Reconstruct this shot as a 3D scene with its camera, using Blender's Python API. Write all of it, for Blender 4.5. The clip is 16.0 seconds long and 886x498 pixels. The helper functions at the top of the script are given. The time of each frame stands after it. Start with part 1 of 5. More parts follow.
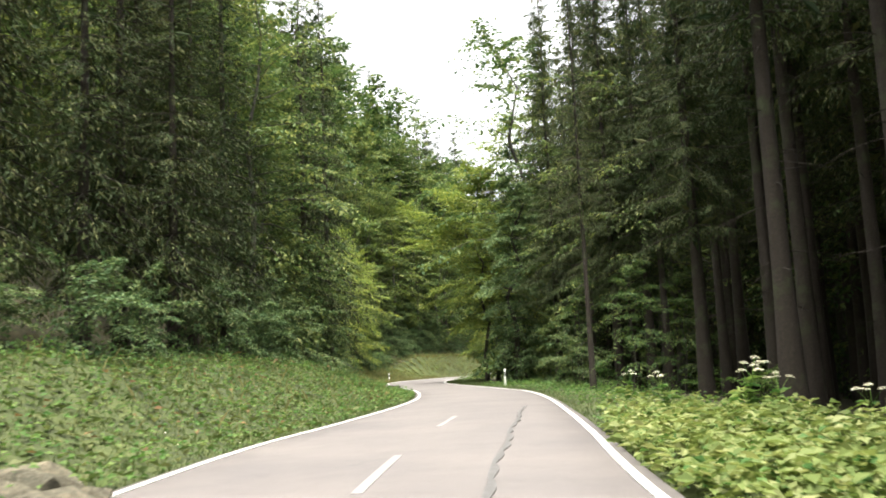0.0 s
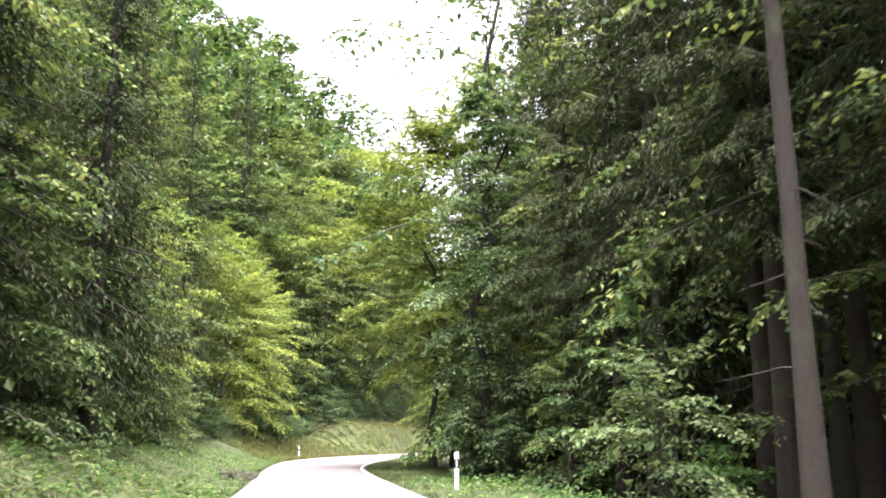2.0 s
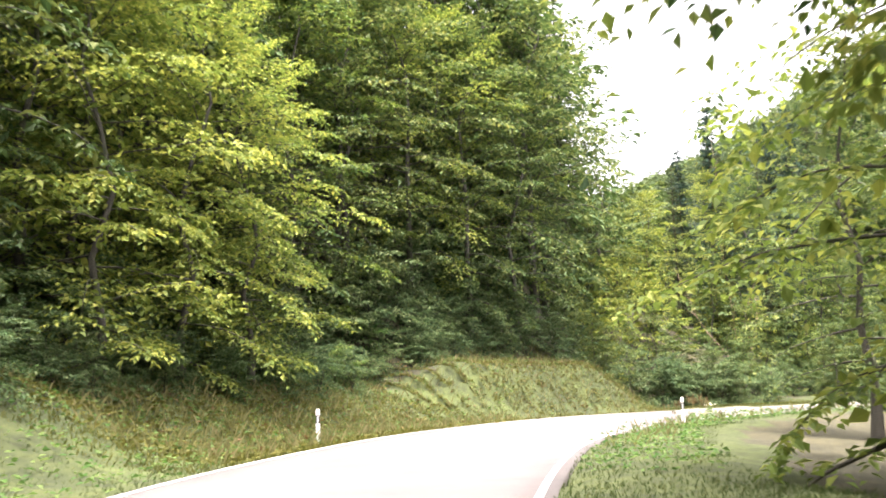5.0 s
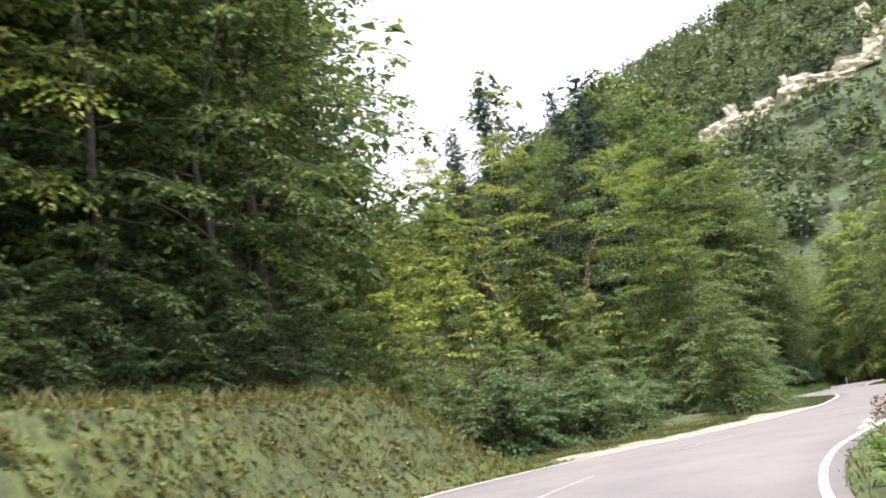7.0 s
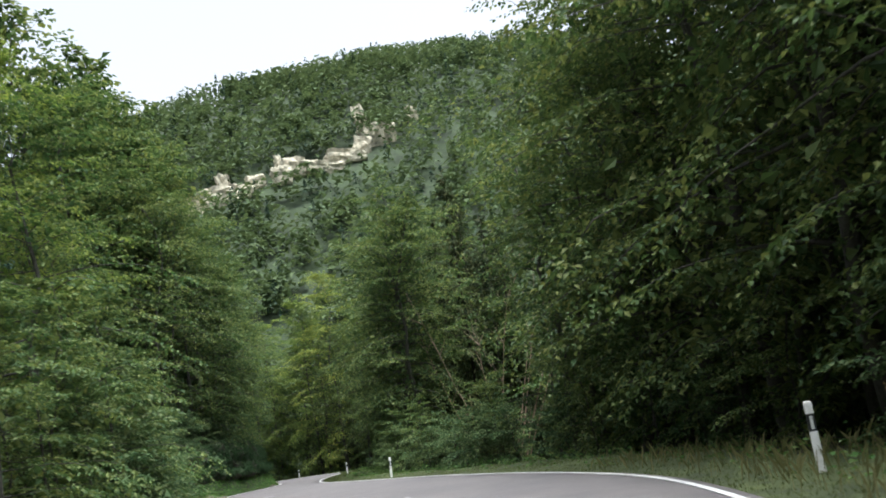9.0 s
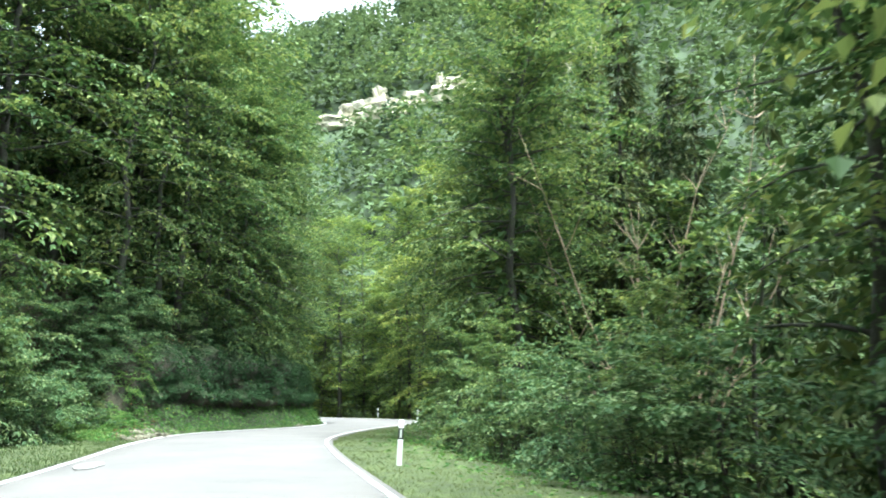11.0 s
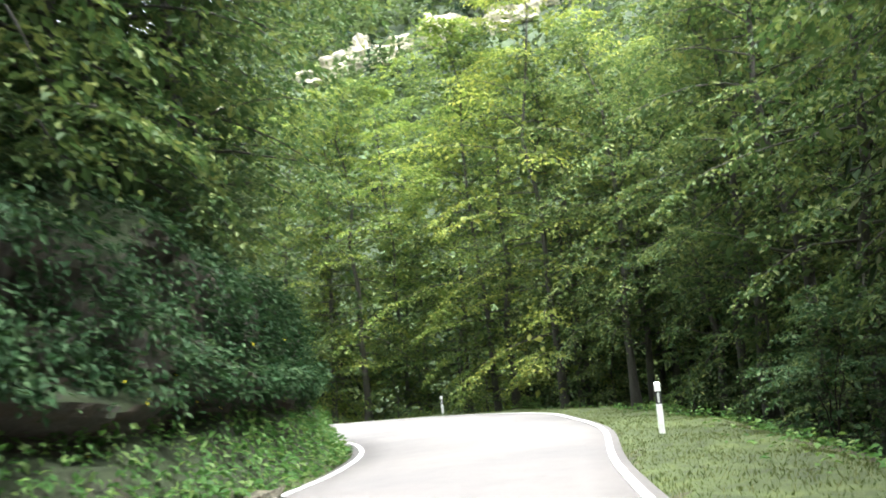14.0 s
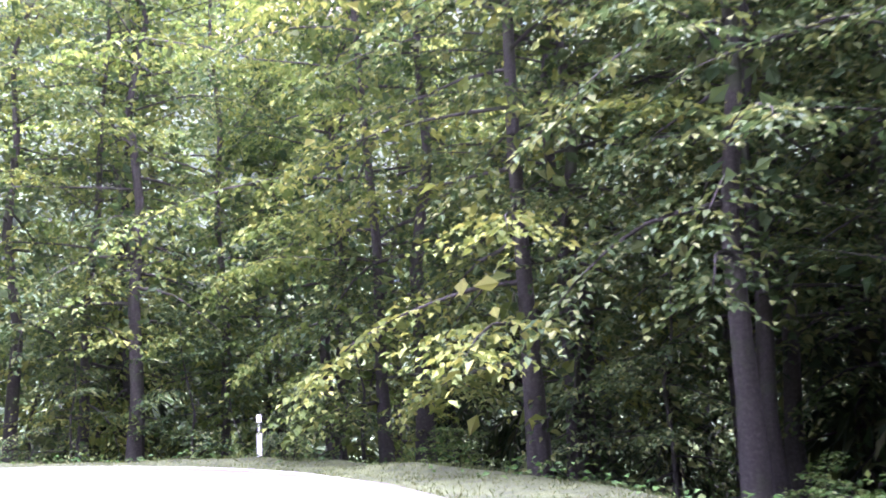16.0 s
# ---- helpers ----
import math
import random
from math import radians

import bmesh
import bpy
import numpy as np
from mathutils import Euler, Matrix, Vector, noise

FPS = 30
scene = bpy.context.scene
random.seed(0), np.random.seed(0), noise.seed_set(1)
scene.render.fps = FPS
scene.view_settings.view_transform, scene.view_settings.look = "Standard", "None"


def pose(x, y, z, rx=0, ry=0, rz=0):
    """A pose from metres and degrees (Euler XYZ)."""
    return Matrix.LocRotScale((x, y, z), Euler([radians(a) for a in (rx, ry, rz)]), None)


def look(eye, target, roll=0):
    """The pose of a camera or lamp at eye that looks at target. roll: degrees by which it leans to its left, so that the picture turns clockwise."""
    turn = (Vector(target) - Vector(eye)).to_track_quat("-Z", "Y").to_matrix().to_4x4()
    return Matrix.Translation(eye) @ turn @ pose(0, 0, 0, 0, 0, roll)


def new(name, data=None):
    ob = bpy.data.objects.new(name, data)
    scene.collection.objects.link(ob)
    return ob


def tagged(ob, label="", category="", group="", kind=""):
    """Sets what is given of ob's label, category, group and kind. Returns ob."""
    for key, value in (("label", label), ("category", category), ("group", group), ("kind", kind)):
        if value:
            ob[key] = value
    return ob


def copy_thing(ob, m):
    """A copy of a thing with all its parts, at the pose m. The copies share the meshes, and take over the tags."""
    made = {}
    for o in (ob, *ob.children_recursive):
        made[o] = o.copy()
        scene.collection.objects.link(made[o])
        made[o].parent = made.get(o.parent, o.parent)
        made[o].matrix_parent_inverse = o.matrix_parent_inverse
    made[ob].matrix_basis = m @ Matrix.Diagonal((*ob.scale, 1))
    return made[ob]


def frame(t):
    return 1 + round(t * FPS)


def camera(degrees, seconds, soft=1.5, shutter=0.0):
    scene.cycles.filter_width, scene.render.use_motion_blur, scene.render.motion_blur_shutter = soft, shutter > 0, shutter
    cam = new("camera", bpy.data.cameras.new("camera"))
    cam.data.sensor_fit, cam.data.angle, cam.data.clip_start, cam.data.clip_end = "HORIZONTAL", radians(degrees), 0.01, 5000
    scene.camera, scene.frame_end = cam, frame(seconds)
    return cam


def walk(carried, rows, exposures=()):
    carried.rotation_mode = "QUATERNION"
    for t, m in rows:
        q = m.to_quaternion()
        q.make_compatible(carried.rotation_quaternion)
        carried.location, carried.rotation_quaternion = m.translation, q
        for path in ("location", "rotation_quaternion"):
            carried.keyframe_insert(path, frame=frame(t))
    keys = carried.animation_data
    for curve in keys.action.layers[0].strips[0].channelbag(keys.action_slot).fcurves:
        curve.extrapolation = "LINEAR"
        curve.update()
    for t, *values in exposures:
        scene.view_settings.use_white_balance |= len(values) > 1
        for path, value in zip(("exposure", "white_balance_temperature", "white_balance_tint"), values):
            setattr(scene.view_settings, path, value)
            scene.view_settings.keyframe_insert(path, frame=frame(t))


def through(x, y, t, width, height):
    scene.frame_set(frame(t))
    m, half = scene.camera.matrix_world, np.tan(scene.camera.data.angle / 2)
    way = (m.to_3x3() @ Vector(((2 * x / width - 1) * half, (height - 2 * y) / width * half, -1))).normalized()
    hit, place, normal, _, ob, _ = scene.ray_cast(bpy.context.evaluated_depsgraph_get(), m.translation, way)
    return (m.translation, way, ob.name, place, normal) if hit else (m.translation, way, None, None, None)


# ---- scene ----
cam = camera(53.4, 16.0, soft=1.8, shutter=0.14)
PATH = [
    (0.0, 1.852, 4.728, 1.191, 97.75, 2.76, 1.75),
    (0.5, 2.046, 11.935, 1.209, 99.26, 3.93, 0.17),
    (1.0, 2.573, 19.145, 1.244, 101.33, 3.37, 0.09),
    (1.5, 3.108, 26.478, 1.302, 101.99, 1.16, -0.89),
    (2.0, 3.327, 34.237, 1.320, 102.27, 0.41, -0.59),
    (2.5, 2.967, 41.516, 1.283, 102.07, 0.82, 1.31),
    (3.0, 2.272, 49.441, 1.258, 102.45, 0.27, 4.53),
    (3.5, 1.579, 57.377, 1.242, 99.28, 0.32, 4.53),
    (5.8, -1.076, 92.125, 1.287, 99.82, 2.00, 8.49),
    (6.0, -1.241, 95.064, 1.271, 100.75, 2.60, 6.98),
    (6.5, -0.985, 102.123, 1.243, 100.64, 6.19, 0.43),
    (7.0, 0.199, 109.564, 1.215, 102.40, 9.22, -7.03),
    (7.5, 2.808, 117.123, 1.210, 101.65, 10.44, -16.78),
    (8.0, 6.822, 124.295, 1.210, 102.65, 10.40, -26.38),
    (8.5, 11.732, 130.600, 1.203, 102.58, 9.88, -36.71),
    (8.7, 13.879, 132.897, 1.199, 102.95, 9.52, -40.27),
    (10.8, 34.432, 153.744, 1.352, 100.04, -0.13, -34.70),
    (11.0, 35.829, 156.102, 1.342, 100.02, -0.60, -31.98),
    (11.5, 38.908, 162.311, 1.311, 100.09, -1.70, -25.39),
    (12.0, 41.260, 168.608, 1.249, 99.95, -2.01, -21.31),
    (12.5, 43.341, 175.174, 1.208, 100.21, -0.32, -20.97),
    (13.0, 45.475, 181.034, 1.206, 99.70, 1.39, -21.54),
    (13.5, 48.379, 186.989, 1.219, 99.85, 3.10, -25.24),
    (14.0, 52.031, 192.862, 1.202, 99.15, 5.25, -31.45),
    (14.5, 56.076, 198.294, 1.145, 98.81, 6.18, -37.04),
    (15.0, 60.132, 203.348, 1.129, 99.84, 6.45, -37.93),
    (15.5, 63.969, 208.127, 1.212, 100.56, 4.40, -38.50),
    (16.0, 67.353, 213.144, 1.355, 99.10, 2.35, -36.21),
]
EXPOSURES = [(0.0, 1.98, 6800, 9), (2.0, 2.78, 6350, 21), (3.0, 2.94, 5950, 30), (3.5, 2.78, 6600, 26), (6.0, 2.48, 6850, 20), (7.0, 1.80, 6400, 19), (8.0, 1.08, 6100, 13), (8.5, 1.00, 6000, 11), (11.0, 2.40, 5700, -5), (12.0, 2.40, 5700, -12), (13.0, 2.40, 5800, -4), (14.0, 2.56, 6100, 6),
             (14.5, 2.72, 6100, 13), (15.0, 3.18, 5700, 42), (16.0, 3.57, 5300, 58)]
walk(cam, [(r[0], pose(*r[1:])) for r in PATH], EXPOSURES)

# ---- light: bright overcast sky with a soft high sun ----
SUN_ELEVATION, SUN_AZIMUTH = 78.0, 176.0   # azimuth clockwise from +y
world = bpy.data.worlds.new("sky")
scene.world = world
world.use_nodes = True
wn, wl = world.node_tree.nodes, world.node_tree.links
sky = wn.new("ShaderNodeTexSky")
sky.sky_type, sky.sun_disc = "NISHITA", False
sky.sun_elevation, sky.sun_rotation = radians(SUN_ELEVATION), radians(SUN_AZIMUTH)
sky.air_density, sky.dust_density, sky.ozone_density = 1.0, 4.0, 1.0
pale = wn.new("ShaderNodeHueSaturation")
pale.inputs["Saturation"].default_value = 0.18
wl.new(sky.outputs[0], pale.inputs["Color"])
wl.new(pale.outputs[0], wn["Background"].inputs["Color"])
wn["Background"].inputs["Strength"].default_value = 0.155
sun = new("sun", bpy.data.lights.new("sun", "SUN"))
sun.data.energy, sun.data.angle, sun.data.color = 3.3, radians(30), (1.0, 0.96, 0.88)
az, el = radians(SUN_AZIMUTH), radians(SUN_ELEVATION)
sun.matrix_world = look((40, 120, 90), (40 - math.sin(az) * math.cos(el), 120 - math.cos(az) * math.cos(el), 90 - math.sin(el)))

# ---- materials ----
def material(name):
    m = bpy.data.materials.new(name)
    m.use_nodes = True
    return m, m.node_tree.nodes, m.node_tree.links, m.node_tree.nodes["Principled BSDF"]


def noise_node(nodes, links, scale, detail=4.0, rough=0.6):
    c = nodes.new("ShaderNodeTexCoord")
    n = nodes.new("ShaderNodeTexNoise")
    n.inputs["Scale"].default_value, n.inputs["Detail"].default_value, n.inputs["Roughness"].default_value = scale, detail, rough
    links.new(c.outputs["Object"], n.inputs["Vector"])
    return n


def ramp_node(nodes, links, source, stops):
    r = nodes.new("ShaderNodeValToRGB")
    e = r.color_ramp.elements
    e[0].position, e[0].color = stops[0][0], (*stops[0][1], 1)
    e[1].position, e[1].color = stops[-1][0], (*stops[-1][1], 1)
    for p, c in stops[1:-1]:
        k = e.new(p)
        k.color = (*c, 1)
    links.new(source, r.inputs[0])
    return r


def mix_node(nodes, links, fac, a, b, mode="MIX"):
    m = nodes.new("ShaderNodeMix")
    m.data_type, m.blend_type = "RGBA", mode
    for sock, v in ((m.inputs[0], fac), (m.inputs[6], a), (m.inputs[7], b)):
        if isinstance(v, (int, float)):
            sock.default_value = v
        elif isinstance(v, tuple):
            sock.default_value = (*v, 1)
        else:
            links.new(v, sock)
    return m.outputs[2]


def bumped(nodes, links, bsdf, source, strength, distance=0.02):
    b = nodes.new("ShaderNodeBump")
    b.inputs["Strength"].default_value, b.inputs["Distance"].default_value = strength, distance
    links.new(source, b.inputs["Height"])
    links.new(b.outputs[0], bsdf.inputs["Normal"])


def leaf_material(name, dark, mid, light, through=0.35, rough=0.58):
    """Leaves: each its own shade, each plant its own cast, part of the light going through."""
    m, n, l, p = material(name)
    g, o = n.new("ShaderNodeNewGeometry"), n.new("ShaderNodeObjectInfo")
    shade = ramp_node(n, l, g.outputs["Random Per Island"], [(0.0, dark), (0.55, mid), (1.0, light)]).outputs[0]
    hsv = n.new("ShaderNodeHueSaturation")
    mr = n.new("ShaderNodeMapRange")
    mr.inputs[3].default_value, mr.inputs[4].default_value = 0.482, 0.518
    l.new(o.outputs["Random"], mr.inputs[0])
    l.new(mr.outputs[0], hsv.inputs["Hue"])
    mv = n.new("ShaderNodeMapRange")
    mv.inputs[3].default_value, mv.inputs[4].default_value = 1.15, 0.82
    l.new(o.outputs["Random"], mv.inputs[0])
    l.new(mv.outputs[0], hsv.inputs["Value"])
    l.new(shade, hsv.inputs["Color"])
    l.new(hsv.outputs[0], p.inputs["Base Color"])
    p.inputs["Roughness"].default_value = rough
    p.inputs["Specular IOR Level"].default_value = 0.15
    t = n.new("ShaderNodeBsdfTranslucent")
    warm = mix_node(n, l, 0.6, hsv.outputs[0], (1.0, 0.95, 0.55), "MULTIPLY")
    bright = mix_node(n, l, 1.0, warm, (1.35, 1.35, 1.35), "MULTIPLY")
    l.new(bright, t.inputs["Color"])
    s = n.new("ShaderNodeMixShader")
    s.inputs[0].default_value = through
    l.new(p.outputs[0], s.inputs[1])
    l.new(t.outputs[0], s.inputs[2])
    l.new(s.outputs[0], n["Material Output"].inputs["Surface"])
    return m


BEECH = leaf_material("beech_leaf", (0.036, 0.070, 0.026), (0.076, 0.124, 0.044), (0.172, 0.204, 0.070), 0.33)
HAZEL = leaf_material("shrub_leaf", (0.040, 0.079, 0.034), (0.075, 0.126, 0.053), (0.161, 0.204, 0.095), 0.28)
# sunlit foliage: the light is put into a brighter, yellower leaf colour
YELLOW = leaf_material("sunny_leaf", (0.080, 0.128, 0.032), (0.138, 0.196, 0.046), (0.250, 0.285, 0.074), 0.38)
NEEDLE = leaf_material("spruce_needle", (0.020, 0.036, 0.015), (0.040, 0.062, 0.023), (0.088, 0.096, 0.039), 0.12, 0.7)
BLUE_NEEDLE = leaf_material("fir_needle", (0.016, 0.042, 0.030), (0.028, 0.064, 0.044), (0.050, 0.090, 0.062), 0.15)
IVY = leaf_material("ivy_leaf", (0.018, 0.045, 0.016), (0.036, 0.076, 0.029), (0.072, 0.113, 0.048), 0.22, 0.65)
GRASS = leaf_material("grass_blade", (0.043, 0.070, 0.023), (0.072, 0.103, 0.034), (0.129, 0.142, 0.066), 0.32, 0.6)
OLIVE = leaf_material("olive_grass", (0.054, 0.063, 0.014), (0.090, 0.097, 0.022), (0.150, 0.142, 0.044), 0.3, 0.65)
DRY = leaf_material("dry_grass", (0.098, 0.105, 0.041), (0.150, 0.146, 0.064), (0.225, 0.210, 0.105), 0.25, 0.7)
HERB = leaf_material("herb_leaf", (0.050, 0.110, 0.027), (0.090, 0.167, 0.043), (0.179, 0.239, 0.082), 0.38)
LUSH = leaf_material("lush_herb", (0.085, 0.130, 0.039), (0.135, 0.180, 0.060), (0.235, 0.265, 0.122), 0.38)
BROWN = leaf_material("dead_bracken", (0.075, 0.048, 0.024), (0.125, 0.085, 0.040), (0.190, 0.140, 0.070), 0.2, 0.8)
YELLOW_BLOSSOM = leaf_material("yellow_blossom", (0.45, 0.38, 0.03), (0.60, 0.50, 0.05), (0.72, 0.62, 0.08), 0.3, 0.7)
BLOSSOM = leaf_material("blossom", (0.6, 0.6, 0.5), (0.7, 0.7, 0.62), (0.8, 0.8, 0.72), 0.3, 0.7)
# distance haze is put into this leaf colour: paler, with little contrast
WOODS = leaf_material("far_broadleaf", (0.054, 0.086, 0.042), (0.068, 0.104, 0.050), (0.090, 0.128, 0.060), 0.25, 0.9)
WOODS_DARK = leaf_material("far_conifer", (0.026, 0.052, 0.034), (0.036, 0.068, 0.042), (0.052, 0.086, 0.052), 0.12)


def bark_material(name, a, b, c, scale=6.0):
    m, n, l, p = material(name)
    big, fine = noise_node(n, l, scale * 0.2), noise_node(n, l, scale * 3, 6, 0.75)
    base = ramp_node(n, l, fine.outputs[0], [(0.3, a), (0.55, b), (0.75, c)]).outputs[0]
    moss = ramp_node(n, l, big.outputs[0], [(0.52, (0, 0, 0)), (0.68, (0.6, 0.6, 0.6))]).outputs[0]
    l.new(mix_node(n, l, moss, base, (0.05, 0.07, 0.025)), p.inputs["Base Color"])
    p.inputs["Roughness"].default_value = 0.9
    bumped(n, l, p, fine.outputs[0], 0.8, 0.03)
    return m


BARK = bark_material("beech_bark", (0.028, 0.026, 0.021), (0.055, 0.051, 0.042), (0.105, 0.098, 0.083))
DARK_BARK = bark_material("spruce_bark", (0.014, 0.011, 0.008), (0.027, 0.020, 0.015), (0.050, 0.038, 0.028))
DEAD = bark_material("dead_twig", (0.16, 0.115, 0.08), (0.24, 0.175, 0.12), (0.33, 0.26, 0.19))


def ground_material(name, a, b, c, scale=1.2, bump=0.6):
    m, n, l, p = material(name)
    big, fine = noise_node(n, l, scale * 0.25), noise_node(n, l, scale * 9, 8, 0.75)
    base = ramp_node(n, l, fine.outputs[0], [(0.3, a), (0.52, b), (0.72, c)]).outputs[0]
    patch = ramp_node(n, l, big.outputs[0], [(0.35, (0.65, 0.65, 0.6)), (0.65, (1.15, 1.1, 1.0))]).outputs[0]
    clump = ramp_node(n, l, noise_node(n, l, scale * 1.7, 5, 0.7).outputs[0], [(0.36, (0.45, 0.47, 0.42)), (0.5, (0.9, 0.92, 0.85)), (0.66, (1.3, 1.24, 1.15))]).outputs[0]
    l.new(mix_node(n, l, 1.0, mix_node(n, l, 1.0, base, patch, "MULTIPLY"), clump, "MULTIPLY"), p.inputs["Base Color"])
    p.inputs["Roughness"].default_value = 0.95
    bumped(n, l, p, fine.outputs[0], bump, 0.05)
    return m


TURF = ground_material("turf", (0.029, 0.042, 0.012), (0.049, 0.069, 0.019), (0.087, 0.100, 0.036))
FLOOR = ground_material("forest_floor", (0.028, 0.028, 0.016), (0.05, 0.048, 0.026), (0.085, 0.075, 0.04))
GRAVEL = ground_material("gravel", (0.15, 0.142, 0.130), (0.24, 0.23, 0.212), (0.36, 0.35, 0.325), 4.0, 0.8)
ROCK = ground_material("limestone", (0.024, 0.024, 0.015), (0.050, 0.047, 0.034), (0.12, 0.108, 0.085), 1.5, 1.0)
PALE_ROCK = ground_material("pale_limestone", (0.07, 0.062, 0.05), (0.16, 0.148, 0.122), (0.33, 0.31, 0.27), 3.0, 1.0)
def mossy_rock_material():
    """Dark limestone and earth, with moss and soil on what faces upwards."""
    m, n, l, p = material("mossy_limestone")
    fine, mid, big = noise_node(n, l, 14, 8, 0.75), noise_node(n, l, 3.2, 6, 0.7), noise_node(n, l, 0.7, 4, 0.6)
    stone = ramp_node(n, l, fine.outputs[0], [(0.3, (0.022, 0.021, 0.016)), (0.52, (0.052, 0.048, 0.037)), (0.75, (0.13, 0.12, 0.10))]).outputs[0]
    earth = ramp_node(n, l, mid.outputs[0], [(0.46, (0, 0, 0)), (0.62, (0.8, 0.8, 0.8))]).outputs[0]
    stone = mix_node(n, l, earth, stone, (0.055, 0.040, 0.024))
    g, sep, add = n.new("ShaderNodeNewGeometry"), n.new("ShaderNodeSeparateXYZ"), n.new("ShaderNodeMath")
    l.new(g.outputs["Normal"], sep.inputs[0])
    l.new(sep.outputs[2], add.inputs[0])
    l.new(big.outputs[0], add.inputs[1])
    moss = ramp_node(n, l, add.outputs[0], [(0.75, (0, 0, 0)), (1.25, (0.9, 0.9, 0.9))]).outputs[0]
    green = ramp_node(n, l, fine.outputs[0], [(0.35, (0.014, 0.026, 0.007)), (0.7, (0.042, 0.062, 0.018))]).outputs[0]
    l.new(mix_node(n, l, moss, stone, green), p.inputs["Base Color"])
    p.inputs["Roughness"].default_value = 0.95
    bumped(n, l, p, fine.outputs[0], 1.0, 0.06)
    return m


MOSSY_ROCK = mossy_rock_material()
CLIFF = ground_material("pale_cliff", (0.26, 0.24, 0.20), (0.42, 0.395, 0.345), (0.58, 0.555, 0.50), 0.35, 0.8)
FAR_FLOOR = ground_material("wooded_slope", (0.020, 0.036, 0.016), (0.030, 0.050, 0.022), (0.042, 0.066, 0.028), 0.1)


def asphalt_material():
    m, n, l, p = material("asphalt")
    grain, patch, streak = noise_node(n, l, 60, 6, 0.8), noise_node(n, l, 0.35, 5, 0.6), noise_node(n, l, 2.2, 5, 0.7)
    base = ramp_node(n, l, grain.outputs[0], [(0.3, (0.084, 0.077, 0.076)), (0.55, (0.116, 0.107, 0.106)), (0.75, (0.152, 0.142, 0.140))]).outputs[0]
    worn = ramp_node(n, l, patch.outputs[0], [(0.35, (0.82, 0.82, 0.84)), (0.65, (1.12, 1.1, 1.08))]).outputs[0]
    spots = ramp_node(n, l, streak.outputs[0], [(0.3, (0.86, 0.86, 0.86)), (0.5, (1.0, 1.0, 1.0))]).outputs[0]
    l.new(mix_node(n, l, 1.0, mix_node(n, l, 1.0, base, worn, "MULTIPLY"), spots, "MULTIPLY"), p.inputs["Base Color"])
    p.inputs["Roughness"].default_value = 0.72
    bumped(n, l, p, grain.outputs[0], 0.35, 0.006)
    return m


ASPHALT = asphalt_material()


def paint_material(name, color, wear, rough=0.6):
    m, n, l, p = material(name)
    fine = noise_node(n, l, 9, 7, 0.75)
    l.new(ramp_node(n, l, fine.outputs[0], [(0.36, wear), (0.5, color)]).outputs[0], p.inputs["Base Color"])
    p.inputs["Roughness"].default_value = rough
    return m


LINE = paint_material("road_paint", (0.52, 0.52, 0.505), (0.22, 0.21, 0.205))
WORN_LINE = paint_material("worn_road_paint", (0.19, 0.185, 0.185), (0.13, 0.125, 0.125))
TAR = paint_material("tar_seal", (0.07, 0.068, 0.068), (0.12, 0.118, 0.118), 0.55)
STAIN = paint_material("asphalt_patch", (0.165, 0.16, 0.158), (0.25, 0.242, 0.24), 0.72)
POST_WHITE = paint_material("post_plastic", (0.80, 0.80, 0.79), (0.66, 0.66, 0.62), 0.4)
POST_BLACK = paint_material("post_band", (0.02, 0.02, 0.022), (0.035, 0.035, 0.035), 0.45)
REFLECTOR = paint_material("reflector", (0.62, 0.63, 0.64), (0.55, 0.56, 0.57), 0.15)

# ---- the road's plan: its two edges ----
LEFT = [(-2.1, -40), (-2.1, -20), (-2.1, 0), (-2.2, 12), (-2.1, 20), (-1.4, 27), (-0.7, 36), (-0.6, 44), (-1.4, 55), (-3.0, 66), (-4.6, 76.5), (-5.8, 86),
        (-6.6, 95), (-6.4, 104), (-5.6, 111), (-4.2, 117), (-2.5, 122.5), (-0.4, 127.5), (2.4, 132), (6.0, 135.8), (10.5, 139.2),
        (15.5, 142.6), (19.5, 146.2), (24, 151.3), (29, 158.3), (33.4, 165), (36.8, 171), (39.6, 178), (42.6, 186), (46.2, 193.4), (50.1, 198.2),
        (54, 202), (58, 206.6), (61.2, 212), (63.0, 217.5), (62.4, 223), (59, 227), (53, 229.5), (44, 231), (36, 232)]
RIGHT = [(3.4, -40), (3.4, -20), (3.4, 0), (3.55, 12), (4.0, 20), (4.3, 26), (4.65, 36), (4.55, 45), (3.7, 52), (2.0, 63), (0.8, 71), (-0.1, 79),
         (-0.4, 87), (-0.1, 96), (0.7, 103.6), (2.2, 110.5), (4.8, 117.4), (8.3, 123.4), (11.8, 127.8), (16.0, 132.4), (20.7, 136.7),
         (26.4, 141.5), (31.4, 146.8), (35.6, 153.3), (38.8, 159.6), (41.3, 165), (44.1, 172.3), (46.7, 179), (50, 186.6), (54.3, 193.7),
         (60.1, 201.6), (66, 208.6), (70.3, 215), (73.2, 220), (74.6, 225), (74.4, 230), (71.8, 235), (66.5, 238.4), (58, 240), (50, 241), (42, 242)]


